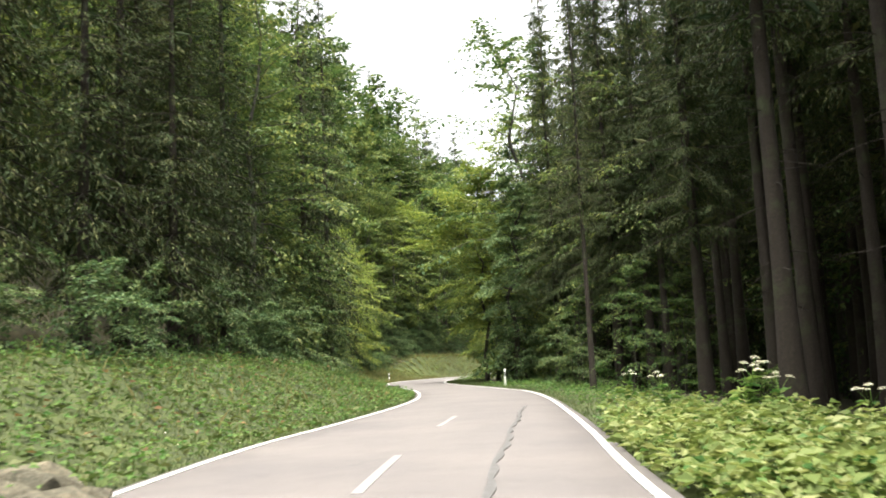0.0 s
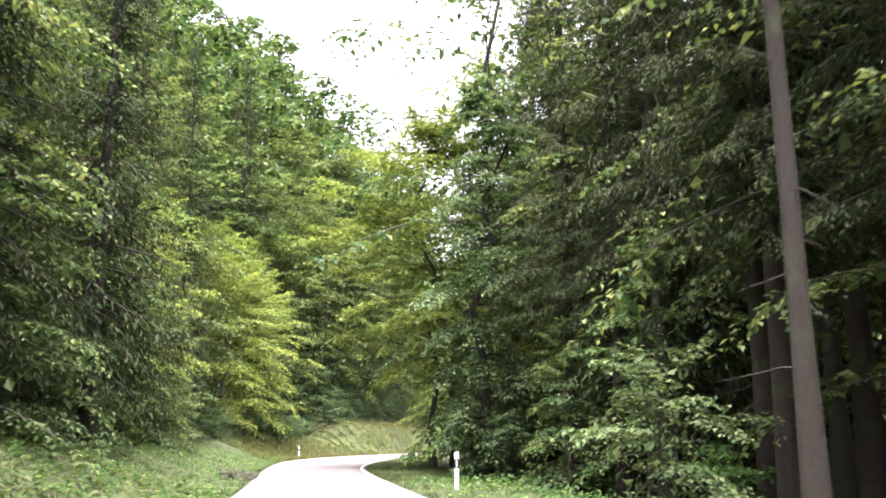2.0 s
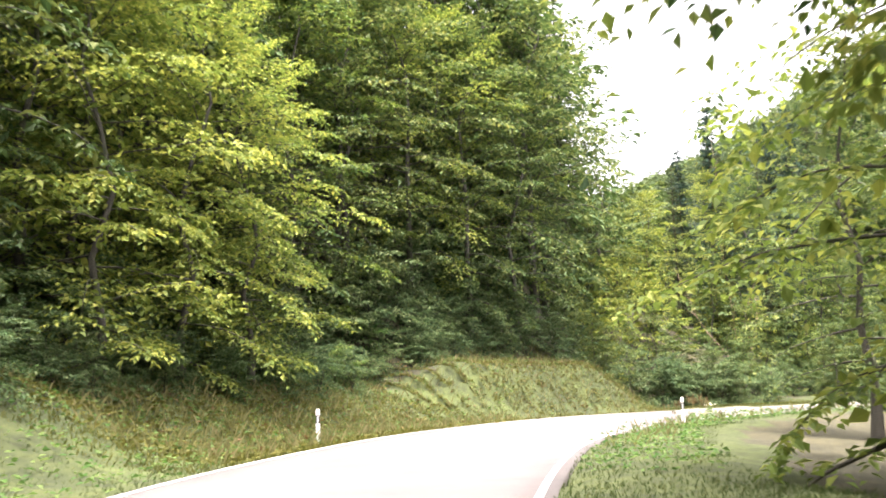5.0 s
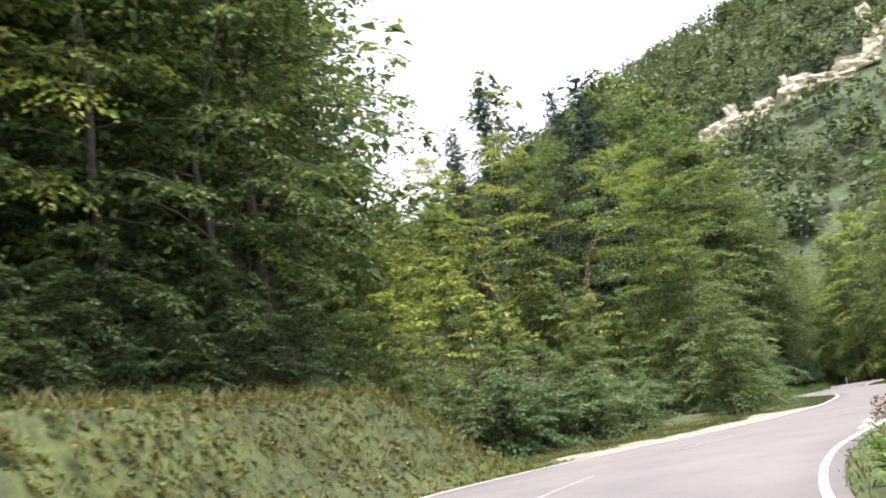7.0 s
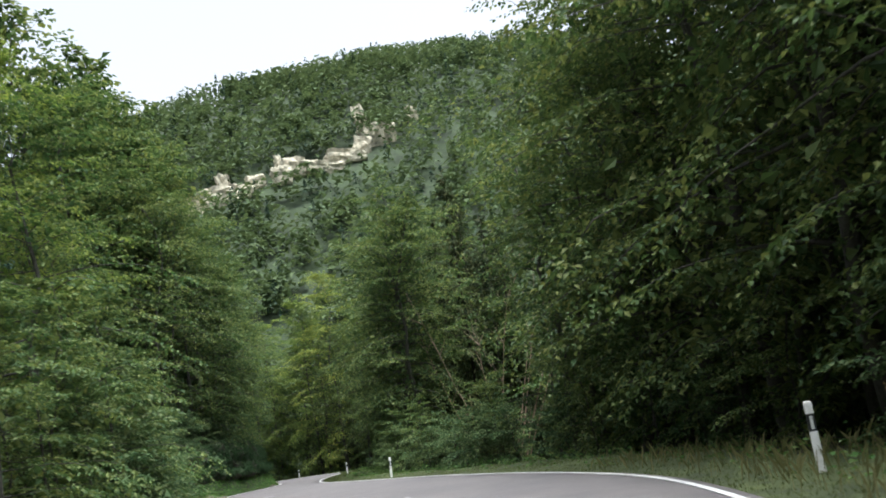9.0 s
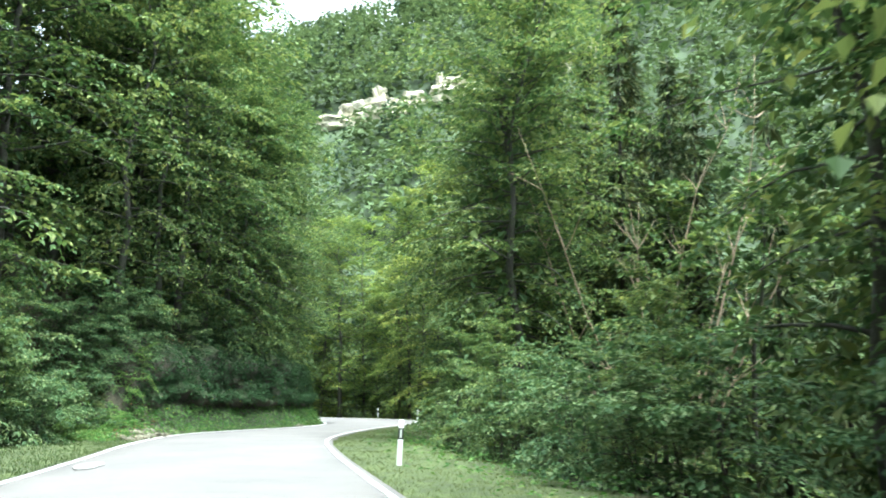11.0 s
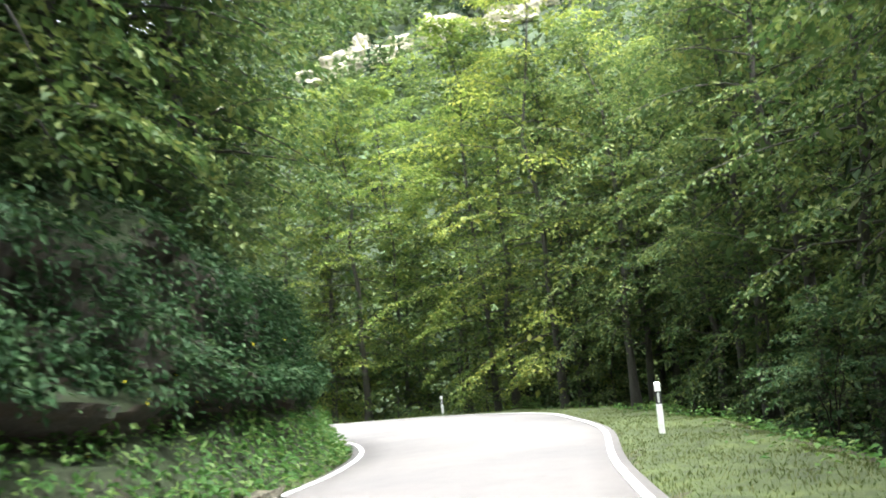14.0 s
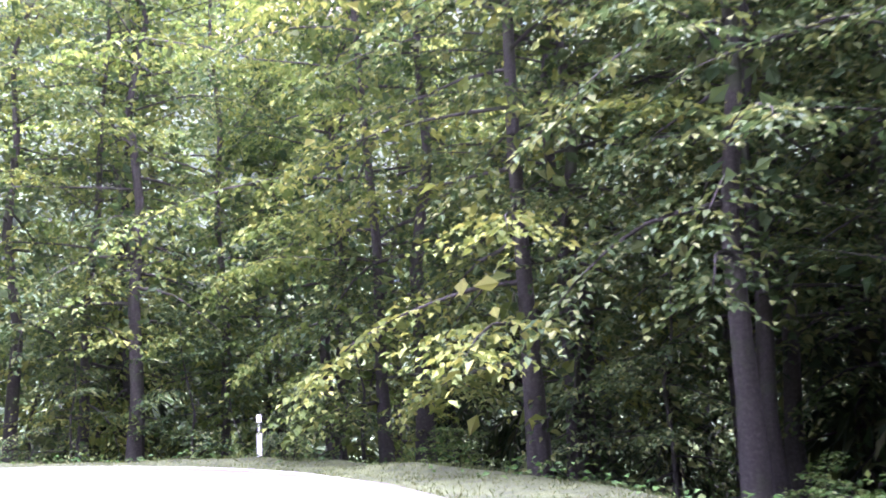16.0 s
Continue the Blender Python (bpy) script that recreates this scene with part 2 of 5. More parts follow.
def smooth_line(points, step=1.0):
    """Catmull-Rom through the points, resampled evenly."""
    p = np.array(points, float)
    p = np.vstack([2 * p[0] - p[1], p, 2 * p[-1] - p[-2]])
    out = []
    for i in range(1, len(p) - 2):
        for u in np.linspace(0, 1, 16, endpoint=False):
            a, b, c, d = p[i - 1:i + 3]
            out.append(0.5 * (2 * b + (c - a) * u + (2 * a - 5 * b + 4 * c - d) * u * u + (3 * b - a - 3 * c + d) * u ** 3))
    out = np.array(out + [p[-2]])
    s = np.concatenate([[0], np.cumsum(np.linalg.norm(np.diff(out, axis=0), axis=1))])
    k = np.arange(0, s[-1], step)
    return np.stack([np.interp(k, s, out[:, 0]), np.interp(k, s, out[:, 1])], 1)


EDGE_L, EDGE_R = smooth_line(LEFT, 0.5), smooth_line(RIGHT, 0.5)


def normals_of(line):
    d = np.gradient(line, axis=0)
    d /= np.linalg.norm(d, axis=1)[:, None]
    return np.stack([-d[:, 1], d[:, 0]], 1)      # to the left


NL, NR = normals_of(EDGE_L), normals_of(EDGE_R)


def nearest(line, nrm, xy):
    """For each point: index of the nearest point of the line, and the signed distance (left positive)."""
    xy = np.asarray(xy, float)
    idx, off = np.empty(len(xy), int), np.empty(len(xy))
    for k in range(0, len(xy), 4000):
        q = xy[k:k + 4000]
        d2 = ((q[:, None, :] - line[None, ::2, :]) ** 2).sum(2)
        i = d2.argmin(1) * 2
        idx[k:k + 4000] = i
        v = q - line[i]
        sgn = np.sign((v * nrm[i]).sum(1))
        off[k:k + 4000] = np.sqrt(d2.min(1)) * np.where(sgn == 0, 1, sgn)
    return idx, off


def step_up(x, a, b):
    t = np.clip((x - a) / (b - a), 0, 1)
    return t * t * (3 - 2 * t)


def wobble(x, y, scale, seed=0.0):
    """Cheap smooth noise, about -1 to 1."""
    return (np.sin(x / scale * 1.7 + seed) * np.cos(y / scale * 1.3 - seed * 2) + 0.6 * np.sin((x + y) / scale * 2.9 + seed * 3) + 0.4 * np.cos((x * 0.7 - y) / scale * 4.7 - seed)) / 2


def window(i, a, b, soft=8):
    """1 between stations a and b (half metres along the edge), fading out over soft."""
    return step_up(i, a - soft, a + soft) * (1 - step_up(i, b - soft, b + soft))


# stations along each edge, in half metres, of places that the profiles name
def station(line, x, y):
    return int(((line - (x, y)) ** 2).sum(1).argmin())


SL = {k: station(EDGE_L, *v) for k, v in dict(start=(-2, 0), narrow=(-1, 40), bend=(-6.5, 98), mound=(5.2, 135.0), layby=(10.5, 139), layby_end=(25, 152.5),
                                              meadow=(36.8, 171), rock=(46.5, 193.8), rock_end=(63.0, 219), last=(54, 229)).items()}
SR = {k: station(EDGE_R, *v) for k, v in dict(start=(3.4, 0), ivy=(1.5, 66), inside=(-0.3, 90), inside_end=(16, 132), dark=(27, 142), shrubs=(44, 172),
                                              slope=(50, 186), last=(66, 238)).items()}


def height(xy):
    """The ground's height, and what covers it: 0 turf, 1 forest floor, 2 rock, 3 gravel, 4 far wooded slope."""
    xy = np.asarray(xy, float).reshape(-1, 2)
    x, y = xy[:, 0], xy[:, 1]
    il, ol = nearest(EDGE_L, NL, xy)
    ir, orr = nearest(EDGE_R, NR, xy)
    right = -orr
    onroad = (ol <= 0) & (orr >= 0)
    left_side = (ol > 0) & ((orr > 0) | (ol < right) | (ol < -right))
    # left: bank heights and widths by station
    bank_h = 1.9 * window(il, SL["start"] - 120, SL["narrow"] + 30, 20) + 1.3 * window(il, SL["narrow"] + 30, SL["bend"] - 10, 20) + 1.9 * window(il, SL["bend"] - 5, SL["mound"] - 30, 7) + 3.0 * window(il, SL["mound"] - 30, SL["mound"] + 1, 6) \
        + 0.4 * window(il, SL["mound"] + 4, SL["meadow"], 12) + 0.5 * window(il, SL["meadow"], SL["rock"] - 6, 10) + 3.4 * window(il, SL["rock"] - 4, SL["rock_end"], 5) + 1.0 * window(il, SL["rock_end"], SL["last"] + 60, 12)
    steep = window(il, SL["rock"] - 4, SL["rock_end"], 5)
    flat = 0.5 + 1.0 * window(il, SL["bend"], SL["mound"] - 30, 10) + 6.5 * window(il, SL["layby"] - 4, SL["layby_end"], 8) + 2.5 * window(il, SL["layby_end"], SL["rock"] - 8, 10) + 0.8 * steep
    width = 5.5 - 4.4 * steep - 2.9 * window(il, SL["mound"] - 30, SL["mound"] + 6, 10)
    zl = bank_h * step_up(ol, flat, flat + width)
    rise = 0.46 + 0.50 * window(il, SL["bend"] - 60, SL["mound"] + 10, 14) + 0.25 * steep
    zl = zl + rise * np.clip(ol - flat - width, 0, 44) * step_up(ol, flat + width, flat + width + 10)
    zl = zl + 0.12 * wobble(x, y, 2.3) * step_up(ol, 0.4, 3) + 0.5 * wobble(x, y, 9, 2) * step_up(ol, 6, 14) + steep * 0.8 * step_up(ol, 0.4, 1.7)
    # right: verge, then the valley falls away
    fall = 0.10 + 0.25 * window(ir, SR["slope"] - 20, SR["last"] + 200, 20)
    verge = 3.2 - 0.6 * window(ir, SR["slope"], SR["last"] + 200, 10)
    zr = -fall * np.clip(right - verge, 0, 40) + 0.08 * window(ir, SR["inside"] + 12, SR["inside_end"], 10) * step_up(right, 0.3, 2.2) + 0.1 * wobble(x, y, 2.1, 1) * step_up(right, 0.4, 2.5) \
        + 0.4 * wobble(x, y, 8, 4) * step_up(right, 5, 12)
    near = np.where(left_side, zl, zr)
    near = np.where(onroad, -0.2, near - 0.03)
    # the far hill across the valley
    u = (x - 60) * 0.48 + (y - 215) * 0.877
    v = (x - 60) * 0.877 - (y - 215) * 0.48
    crest = (230 + 0.07 * v + 10 * np.sin(v / 90)) * (0.62 + 0.38 * step_up(v, -300, 40))
    hill = -12 + crest * step_up(u, 30, 440) + 5 * wobble(x, y, 60, 3) * step_up(u, 60, 200)
    away = np.minimum(np.abs(ol), np.abs(orr))
    w = step_up(away, 48, 120)
    # the wooded side hills that close the valley round the rest of the road
    d_side = np.hypot(x - 30, y - 110)
    side = 20 + 70 * step_up(d_side, 120, 420) + 6 * wobble(x, y, 50, 7)
    far = np.maximum(np.where(u > 0, hill, -12 - 0 * u), np.where(v + 0.55 * np.maximum(u, 0) < 10, side, -12 + (side + 12) * (1 - step_up(v + 0.55 * np.maximum(u, 0), 10, 120))) * (1 - 0.8 * step_up(u, 20, 160)))
    z = near * (1 - w) + far * w
    # cover
    cover = np.ones(len(x), int)
    cover[(ol > 0) & left_side & (ol < flat + width * 0.95)] = 0
    cover[(right > 0) & ~left_side & (right < verge + 0.3)] = 0
    cover[left_side & (steep > 0.5) & (ol > 0.5) & (ol < 3.0)] = 2
    cover[left_side & (il > SL["layby"] - 3) & (il < SL["layby_end"] + 2) & (ol < 2.9 + 0.8 * wobble(x, y, 2.2)) & (ol > 0)] = 3
    cover[away > 70] = 4
    cover[onroad] = 1
    return z, cover


def z_at(x, y):
    return float(height([(x, y)])[0][0])


def mesh_from(name, verts, faces, mats, smooth=False, face_mats=None):
    me = bpy.data.meshes.new(name)
    me.from_pydata([tuple(v) for v in verts] if not isinstance(verts, np.ndarray) else verts.tolist(), [], faces if isinstance(faces, list) else faces.tolist())
    for m in mats if isinstance(mats, (list, tuple)) else (mats,):
        me.materials.append(m)
    if face_mats is not None:
        me.polygons.foreach_set("material_index", np.asarray(face_mats, dtype=np.int32))
    if smooth:
        me.polygons.foreach_set("use_smooth", np.ones(len(me.polygons), dtype=bool))
    me.update()
    return me


def child(name, me, parent, label=""):
    ob = new(name, me)
    ob.parent = parent
    return tagged(ob, label)


# ---- ground: one sheet out to the horizon ----
def axis(lo, hi, fine, reach):
    core = np.arange(lo, hi + 1e-6, fine)
    out = [lo - fine]
    while out[-1] > lo - reach:
        out.append(out[-1] - (lo - out[-1]) * 0.28 - fine)
    up = [hi + fine]
    while up[-1] < hi + reach:
        up.append(up[-1] + (up[-1] - hi) * 0.28 + fine)
    return np.concatenate([out[::-1], core, up])


gx, gy = axis(-22, 96, 0.75, 2200), axis(-6, 262, 0.75, 2200)
GX, GY = np.meshgrid(gx, gy)
gxy = np.stack([GX.ravel(), GY.ravel()], 1)
gz, gcover = height(gxy)
nx, ny = len(gx), len(gy)
cell = (np.arange(ny - 1)[:, None] * nx + np.arange(nx - 1)[None, :]).ravel()
gfaces = np.stack([cell, cell + 1, cell + nx + 1, cell + nx], 1)
fc = gcover[gfaces]
fmat = np.where((fc == 3).sum(1) >= 2, 3, np.where((fc == 2).sum(1) >= 2, 2, np.where((fc == 4).sum(1) >= 2, 4, np.where((fc == 0).sum(1) >= 2, 0, 1))))
ground = new("ground", mesh_from("ground", np.column_stack([gxy, gz]), gfaces, [TURF, FLOOR, ROCK, GRAVEL, FAR_FLOOR], True, fmat))
tagged(ground, "grassy verges and brown forest floor on wooded slopes", "ground", kind="structure")

# ---- road ----
def pair_line(f):
    """A line along the road at the share f between its left (0) and right (1) edge, with matching stations."""
    n = 700
    a = np.stack([np.interp(np.linspace(0, len(EDGE_L) - 1, n), np.arange(len(EDGE_L)), EDGE_L[:, k]) for k in (0, 1)], 1)
    i, _ = nearest(EDGE_R, NR, a)
    i = np.maximum.accumulate(i)
    kern = np.ones(9) / 9
    i = np.convolve(np.pad(i.astype(float), 4, mode="edge"), kern, mode="valid")
    b = np.stack([np.interp(i, np.arange(len(EDGE_R)), EDGE_R[:, k]) for k in (0, 1)], 1)
    return a * (1 - f) + b * f


def strip(name, inner, outer, z, thick, mat, parent=None):
    """A thin slab between two lines of the same length."""
    n = len(inner)
    v = np.vstack([np.column_stack([inner, np.full(n, z)]), np.column_stack([outer, np.full(n, z)]),
                   np.column_stack([inner, np.full(n, z - thick)]), np.column_stack([outer, np.full(n, z - thick)])])
    k = np.arange(n - 1)
    f = np.vstack([np.stack([k, k + n, k + n + 1, k + 1], 1), np.stack([k, k + 1, k + 1 + 2 * n, k + 2 * n], 1), np.stack([k + n, k + 3 * n, k + 3 * n + 1, k + n + 1], 1)])
    f = np.vstack([f, [[0, 2 * n, 3 * n, n], [n - 1, 2 * n - 1, 4 * n - 1, 3 * n - 1]]])
    ob = new(name, mesh_from(name, v, f, mat))
    if parent:
        ob.parent = parent
    return ob


across = [pair_line(f) for f in np.linspace(-0.012, 1.012, 7)]
rv, rf = [], []
n_road = len(across[0])
for j, line in enumerate(across):
    crown = 0.04 * (1 - (2 * j / 6 - 1) ** 2)
    rv.append(np.column_stack([line, np.full(n_road, crown)]))
for j in (0, 6):
    rv.append(np.column_stack([across[j] + (0, 0), np.full(n_road, -0.18)]))
k = np.arange(n_road - 1)
for a, b in [(j, j + 1) for j in range(6)] + [(7, 0), (6, 8)]:
    rf.append(np.stack([a * n_road + k, b * n_road + k, b * n_road + k + 1, a * n_road + k + 1], 1))
road = new("road", mesh_from("road", np.vstack(rv), np.vstack(rf), ASPHALT, True))
tagged(road, "pale worn asphalt country road with white edge lines", "road", kind="structure")


def inset(line, nrm, d):
    return line + nrm * d


def edge_line(line, nrm, sign, label):
    a, b = inset(line, nrm, sign * 0.08), inset(line, nrm, sign * 0.19)
    ob = strip("edge_line", a, b, 0.022, 0.03, LINE, road)
    tagged(ob, label)


edge_line(EDGE_L, NL, -1, "solid white edge line")
edge_line(EDGE_R, NR, 1, "solid white edge line")
mid = pair_line(0.5)
mid_s = np.concatenate([[0], np.cumsum(np.linalg.norm(np.diff(mid, axis=0), axis=1))])
mid_n = normals_of(mid)


def along(s):
    return np.array([np.interp(s, mid_s, mid[:, 0]), np.interp(s, mid_s, mid[:, 1])]), np.array([np.interp(s, mid_s, mid_n[:, 0]), np.interp(s, mid_s, mid_n[:, 1])])


s_first = float(np.interp(13.4, mid[:200, 1], mid_s[:200]))
for q in range(0, 26):
    s0 = s_first + 9.4 * q
    if s0 > mid_s[-1] - 10:
        break
    if 24 < along(s0)[0][1] < 112 or along(s0)[0][1] > 152:
        continue
    pts = [along(s0 + d) for d in np.linspace(0, 3.7, 6)]
    a, b = np.array([p - n * 0.06 for p, n in pts]), np.array([p + n * 0.06 for p, n in pts])
    tagged(strip("centre_dash", a, b, 0.047, 0.02, WORN_LINE, road), "worn white dash of the centre line")

# sealed crack and darker patches in the surface
crack = [np.array((np.interp(y, [11, 13.3, 17.3, 21.7, 30.5], [1.8, 1.95, 2.25, 2.6, 3.35]) + 0.03 * math.sin(y * 1.1) + 0.012 * math.sin(y * 4.3), y)) for y in np.arange(11.0, 30.6, 0.2)]
crack = np.array(crack)
cn = normals_of(crack)
cw = np.array([0.025 + 0.03 * abs(math.sin(i * 0.41)) for i in range(len(crack))])[:, None]
tagged(strip("tar_seam", crack - cn * cw, crack + cn * cw, 0.046, 0.03, TAR, road), "dark tar-sealed crack")


def patch(x, y, length, width, turn):
    rng = np.random.default_rng(int(x * 10 + y))
    a = np.linspace(0, 2 * math.pi, 18, endpoint=False)
    r = 1 + 0.05 * rng.standard_normal(18)
    px, py = np.cos(a) * length / 2 * r, np.sin(a) * width / 2 * r
    c, s = math.cos(turn), math.sin(turn)
    v = np.column_stack([x + px * c - py * s, y + px * s + py * c, np.full(18, 0.046)])
    lower = v - (0, 0, 0.05)
    f = [list(range(18))] + [[i, 18 + i, 18 + (i + 1) % 18, (i + 1) % 18] for i in range(18)]
    ob = new("asphalt_patch", mesh_from("asphalt_patch", np.vstack([v, lower]), f, STAIN))
    ob.parent = road
    tagged(ob, "dark stain in the asphalt")


for p in [(39.5, 175.6, 2.2, 0.5, 1.2)]:
    patch(*p)

# ---- plants ----
def leaf_quads(base, along_dir, normal, length, width, fold=0.12):
    """Pointed leaves as folded four-cornered blades: base points, directions, normals (n x 3), lengths and widths (n)."""
    d = along_dir / np.maximum(np.linalg.norm(along_dir, axis=1), 1e-6)[:, None]
    s = np.cross(d, normal)
    s /= np.maximum(np.linalg.norm(s, axis=1), 1e-6)[:, None]
    up = np.cross(s, d)
    L, Wd = length[:, None], width[:, None]
    a = base
    b = base + d * L * 0.45 + s * Wd * 0.5 + up * L * fold
    c = base + d * L - up * L * 0.08
    e = base + d * L * 0.45 - s * Wd * 0.5 + up * L * fold
    n = len(base)
    v = np.stack([a, b, c, e], 1).reshape(-1, 3)
    f = np.arange(4 * n).reshape(n, 4)
    return v, f


class Tubes:
    """Collects tapered tubes along polylines into one mesh."""
    def __init__(self):
        self.v, self.f, self.n = [], [], 0

    def add(self, pts, radii, sides=6):
        pts = np.asarray(pts, float)
        d = np.gradient(pts, axis=0)
        d /= np.maximum(np.linalg.norm(d, axis=1), 1e-6)[:, None]
        ref = np.array([1.0, 0.1, 0.0]) if abs(d[0, 2]) > 0.7 else np.array([0.0, 0.0, 1.0])
        s = np.cross(d, ref)
        s /= np.maximum(np.linalg.norm(s, axis=1), 1e-6)[:, None]
        t = np.cross(d, s)
        a = np.linspace(0, 2 * math.pi, sides, endpoint=False)
        ring = pts[:, None, :] + np.asarray(radii)[:, None, None] * (np.cos(a)[None, :, None] * s[:, None, :] + np.sin(a)[None, :, None] * t[:, None, :])
        m = len(pts)
        self.v.append(ring.reshape(-1, 3))
        for i in range(m - 1):
            for j in range(sides):
                p, q = self.n + i * sides + j, self.n + i * sides + (j + 1) % sides
                self.f.append([p, q, q + sides, p + sides])
        self.f.append([self.n + (m - 1) * sides + j for j in range(sides)])
        self.n += m * sides

    def mesh(self, name, mat):
        return mesh_from(name, np.vstack(self.v), self.f, mat, True)


def unit(v):
    return v / np.maximum(np.linalg.norm(v, axis=-1, keepdims=True), 1e-6)


def spray(rng, node, direction, length, count, leaf, flat, droop):
    """A flat spray of leaves along one twig: bases, directions, normals, lengths, widths."""
    t = (np.arange(count) + 0.5 + rng.uniform(-0.3, 0.3, count)) / count
    side = np.where(np.arange(count) % 2 == 0, 1.0, -1.0)
    up = np.array([0, 0, 1.0])
    sx = unit(np.cross(direction, up))
    base = node + direction * (t * length)[:, None] - up * (droop * length * t ** 2)[:, None] + rng.normal(0, 0.02 + 0.05 * length * (1 - flat), (count, 3))
    d = unit(direction * 0.6 + sx * side[:, None] * 0.8 - up * (0.10 + 0.25 * rng.random(count) + 0.5 * droop * t)[:, None] + rng.normal(0, 0.2, (count, 3)))
    n = unit(up + rng.normal(0, 0.20 + 0.3 * (1 - flat), (count, 3)))
    ln = leaf * (0.65 + 0.65 * rng.random(count)) * (1.1 - 0.35 * t)
    return base, d, n, ln, ln * (0.5 + 0.16 * rng.random(count))


def inner_leaves(rng, points, count, leaf, spread, slim=0.62):
    """Shaded leaves round the limbs' inner halves, turned every way."""
    base = points[rng.integers(0, len(points), count)] + rng.normal(0, spread, (count, 3))
    d, n = unit(rng.normal(0, 1, (count, 3))), unit(rng.normal(0, 1, (count, 3)) + (0, 0, 0.6))
    ln = leaf * rng.uniform(0.7, 1.3, count)
    return base, d, n, ln, ln * slim


def limb_points(rng, start, azimuth, elevation, length, droop, steps=7):
    d = np.array([math.cos(azimuth) * math.cos(elevation), math.sin(azimuth) * math.cos(elevation), math.sin(elevation)])
    pts, p = [np.array(start, float)], np.array(start, float)
    for i in range(steps - 1):
        d = unit(d + rng.normal(0, 0.09, 3) + np.array([0, 0, -droop * (i + 1) / steps]))
        p = p + d * length / (steps - 1)
        pts.append(p)
    return np.array(pts)


def woody(root, name, trunks, limbs, mat):
    """Each trunk or stem is a part of its own; the many limbs are one."""
    for pts, r, sides in trunks:
        w = Tubes()
        w.add(pts, r, sides)
        child("trunk" if len(trunks) == 1 else "stem", w.mesh(name + "_trunk", mat), root)
    if limbs.v:
        tagged(child("branchwork", limbs.mesh(name + "_branches", mat), root), kind="stuff")


def broadleaf(name, seed, tall, spread, crown_from, limbs, nodes, per_twig, leaf, mats, trunk_r=0.16, lean=0.05, flat=0.8, shape="oval", droop=0.16, stems=1, raw=False, core=10, twig=1.0):
    """A deciduous tree or shrub: trunk or stems, limbs, layered flat sprays of leaves, and shaded leaves within."""
    rng = np.random.default_rng(seed)
    wood, parts, inner = Tubes(), [], []
    trunks = []
    for k in range(stems):
        az = rng.uniform(0, 6.28)
        out = lean * tall * (0.4 + rng.random()) * (1.0 if stems == 1 else 2.2)
        bend = rng.normal(0, 0.03 * tall, (8, 2))
        u = np.linspace(0, 1, 8)
        pts = np.column_stack([np.cos(az) * out * u ** 1.4 + bend[:, 0] * u, np.sin(az) * out * u ** 1.4 + bend[:, 1] * u, u * tall * (0.93 if k == 0 else rng.uniform(0.6, 0.95)) - 0.25 * (1 - u)])
        r = trunk_r * (1.0 if stems == 1 else 0.7) * (1 - 0.88 * u) * (1 + 0.5 * np.exp(-u * 14))
        trunks.append((pts, r, 8 if trunk_r > 0.08 else 5))
    golden = 2.39996
    for i in range(limbs):
        u = (i + 0.5) / limbs
        pts, r, _ = trunks[i % stems]
        zc = crown_from + (1 - crown_from) * u ** 0.9
        k = zc * (len(pts) - 1)
        i0 = min(int(k), len(pts) - 2)
        start = pts[i0] * (1 - (k - i0)) + pts[i0 + 1] * (k - i0)
        prof = {"oval": math.sin(math.pi * (0.16 + 0.80 * u)) ** 0.8, "cone": (1.04 - u) ** 0.8, "dome": math.cos(u * 1.45) ** 0.55, "vase": 0.35 + 0.65 * math.sin(math.pi * (0.1 + 0.75 * u))}[shape]
        length = spread * prof * rng.uniform(0.66, 1.24)
        elev = radians(-2 + 52 * u ** 1.5 + rng.normal(0, 8))
        lp = limb_points(rng, start, i * golden + rng.normal(0, 0.35), elev, max(length, 0.25), droop + 0.10 * (1 - u) * (stems == 1), 6)
        r0 = max(0.010, 0.42 * float(np.interp(zc, np.linspace(0, 1, len(r)), r)))
        inner.append(lp[:4] if length > 0.5 else lp[:2])
        if not raw:
            wood.add(lp[::2] if stems > 1 else lp, np.linspace(r0, 0.006, 3 if stems > 1 else len(lp)), 3)
        ts = np.linspace(0.2, 1.0, nodes) ** 0.85
        for j, t in enumerate(ts):
            q = t * (len(lp) - 1)
            a = min(int(q), len(lp) - 2)
            node = lp[a] * (1 - (q - a)) + lp[a + 1] * (q - a)
            d0 = unit(lp[a + 1] - lp[a])
            sx = unit(np.cross(d0, (0, 0, 1.0)))
            tl = (0.30 * length * (1.15 - t) + 0.22 * spread * 0.5 + 0.12) * rng.uniform(0.65, 1.35) * twig
            for sgn in ((1, -1) if j < nodes - 1 else (1, -1, 0)):
                d = unit(d0 * 0.6 + sx * sgn * 0.85 + np.array([0, 0, rng.normal(-0.02, 0.09 * (2 - flat))]))
                parts.append(spray(rng, node, d, tl, per_twig, leaf, flat, 0.22))
    if core:
        parts.append(inner_leaves(rng, np.vstack(inner), core * limbs, max(0.15 * spread ** 0.5, leaf * 1.2), 0.09 * spread))
    lv, lf = leaf_quads(*[np.concatenate([p[k] for p in parts]) for k in range(5)])
    if raw:
        w = Tubes()
        for pts, r, sides in trunks:
            w.add(pts, r, sides)
        return np.vstack(w.v), w.f, lv, lf
    root = new(name)
    woody(root, name, trunks, wood, mats[0])
    child("crown" if stems == 1 else "foliage", mesh_from(name + "_leaves", lv, lf, mats[1]), root)
    return root


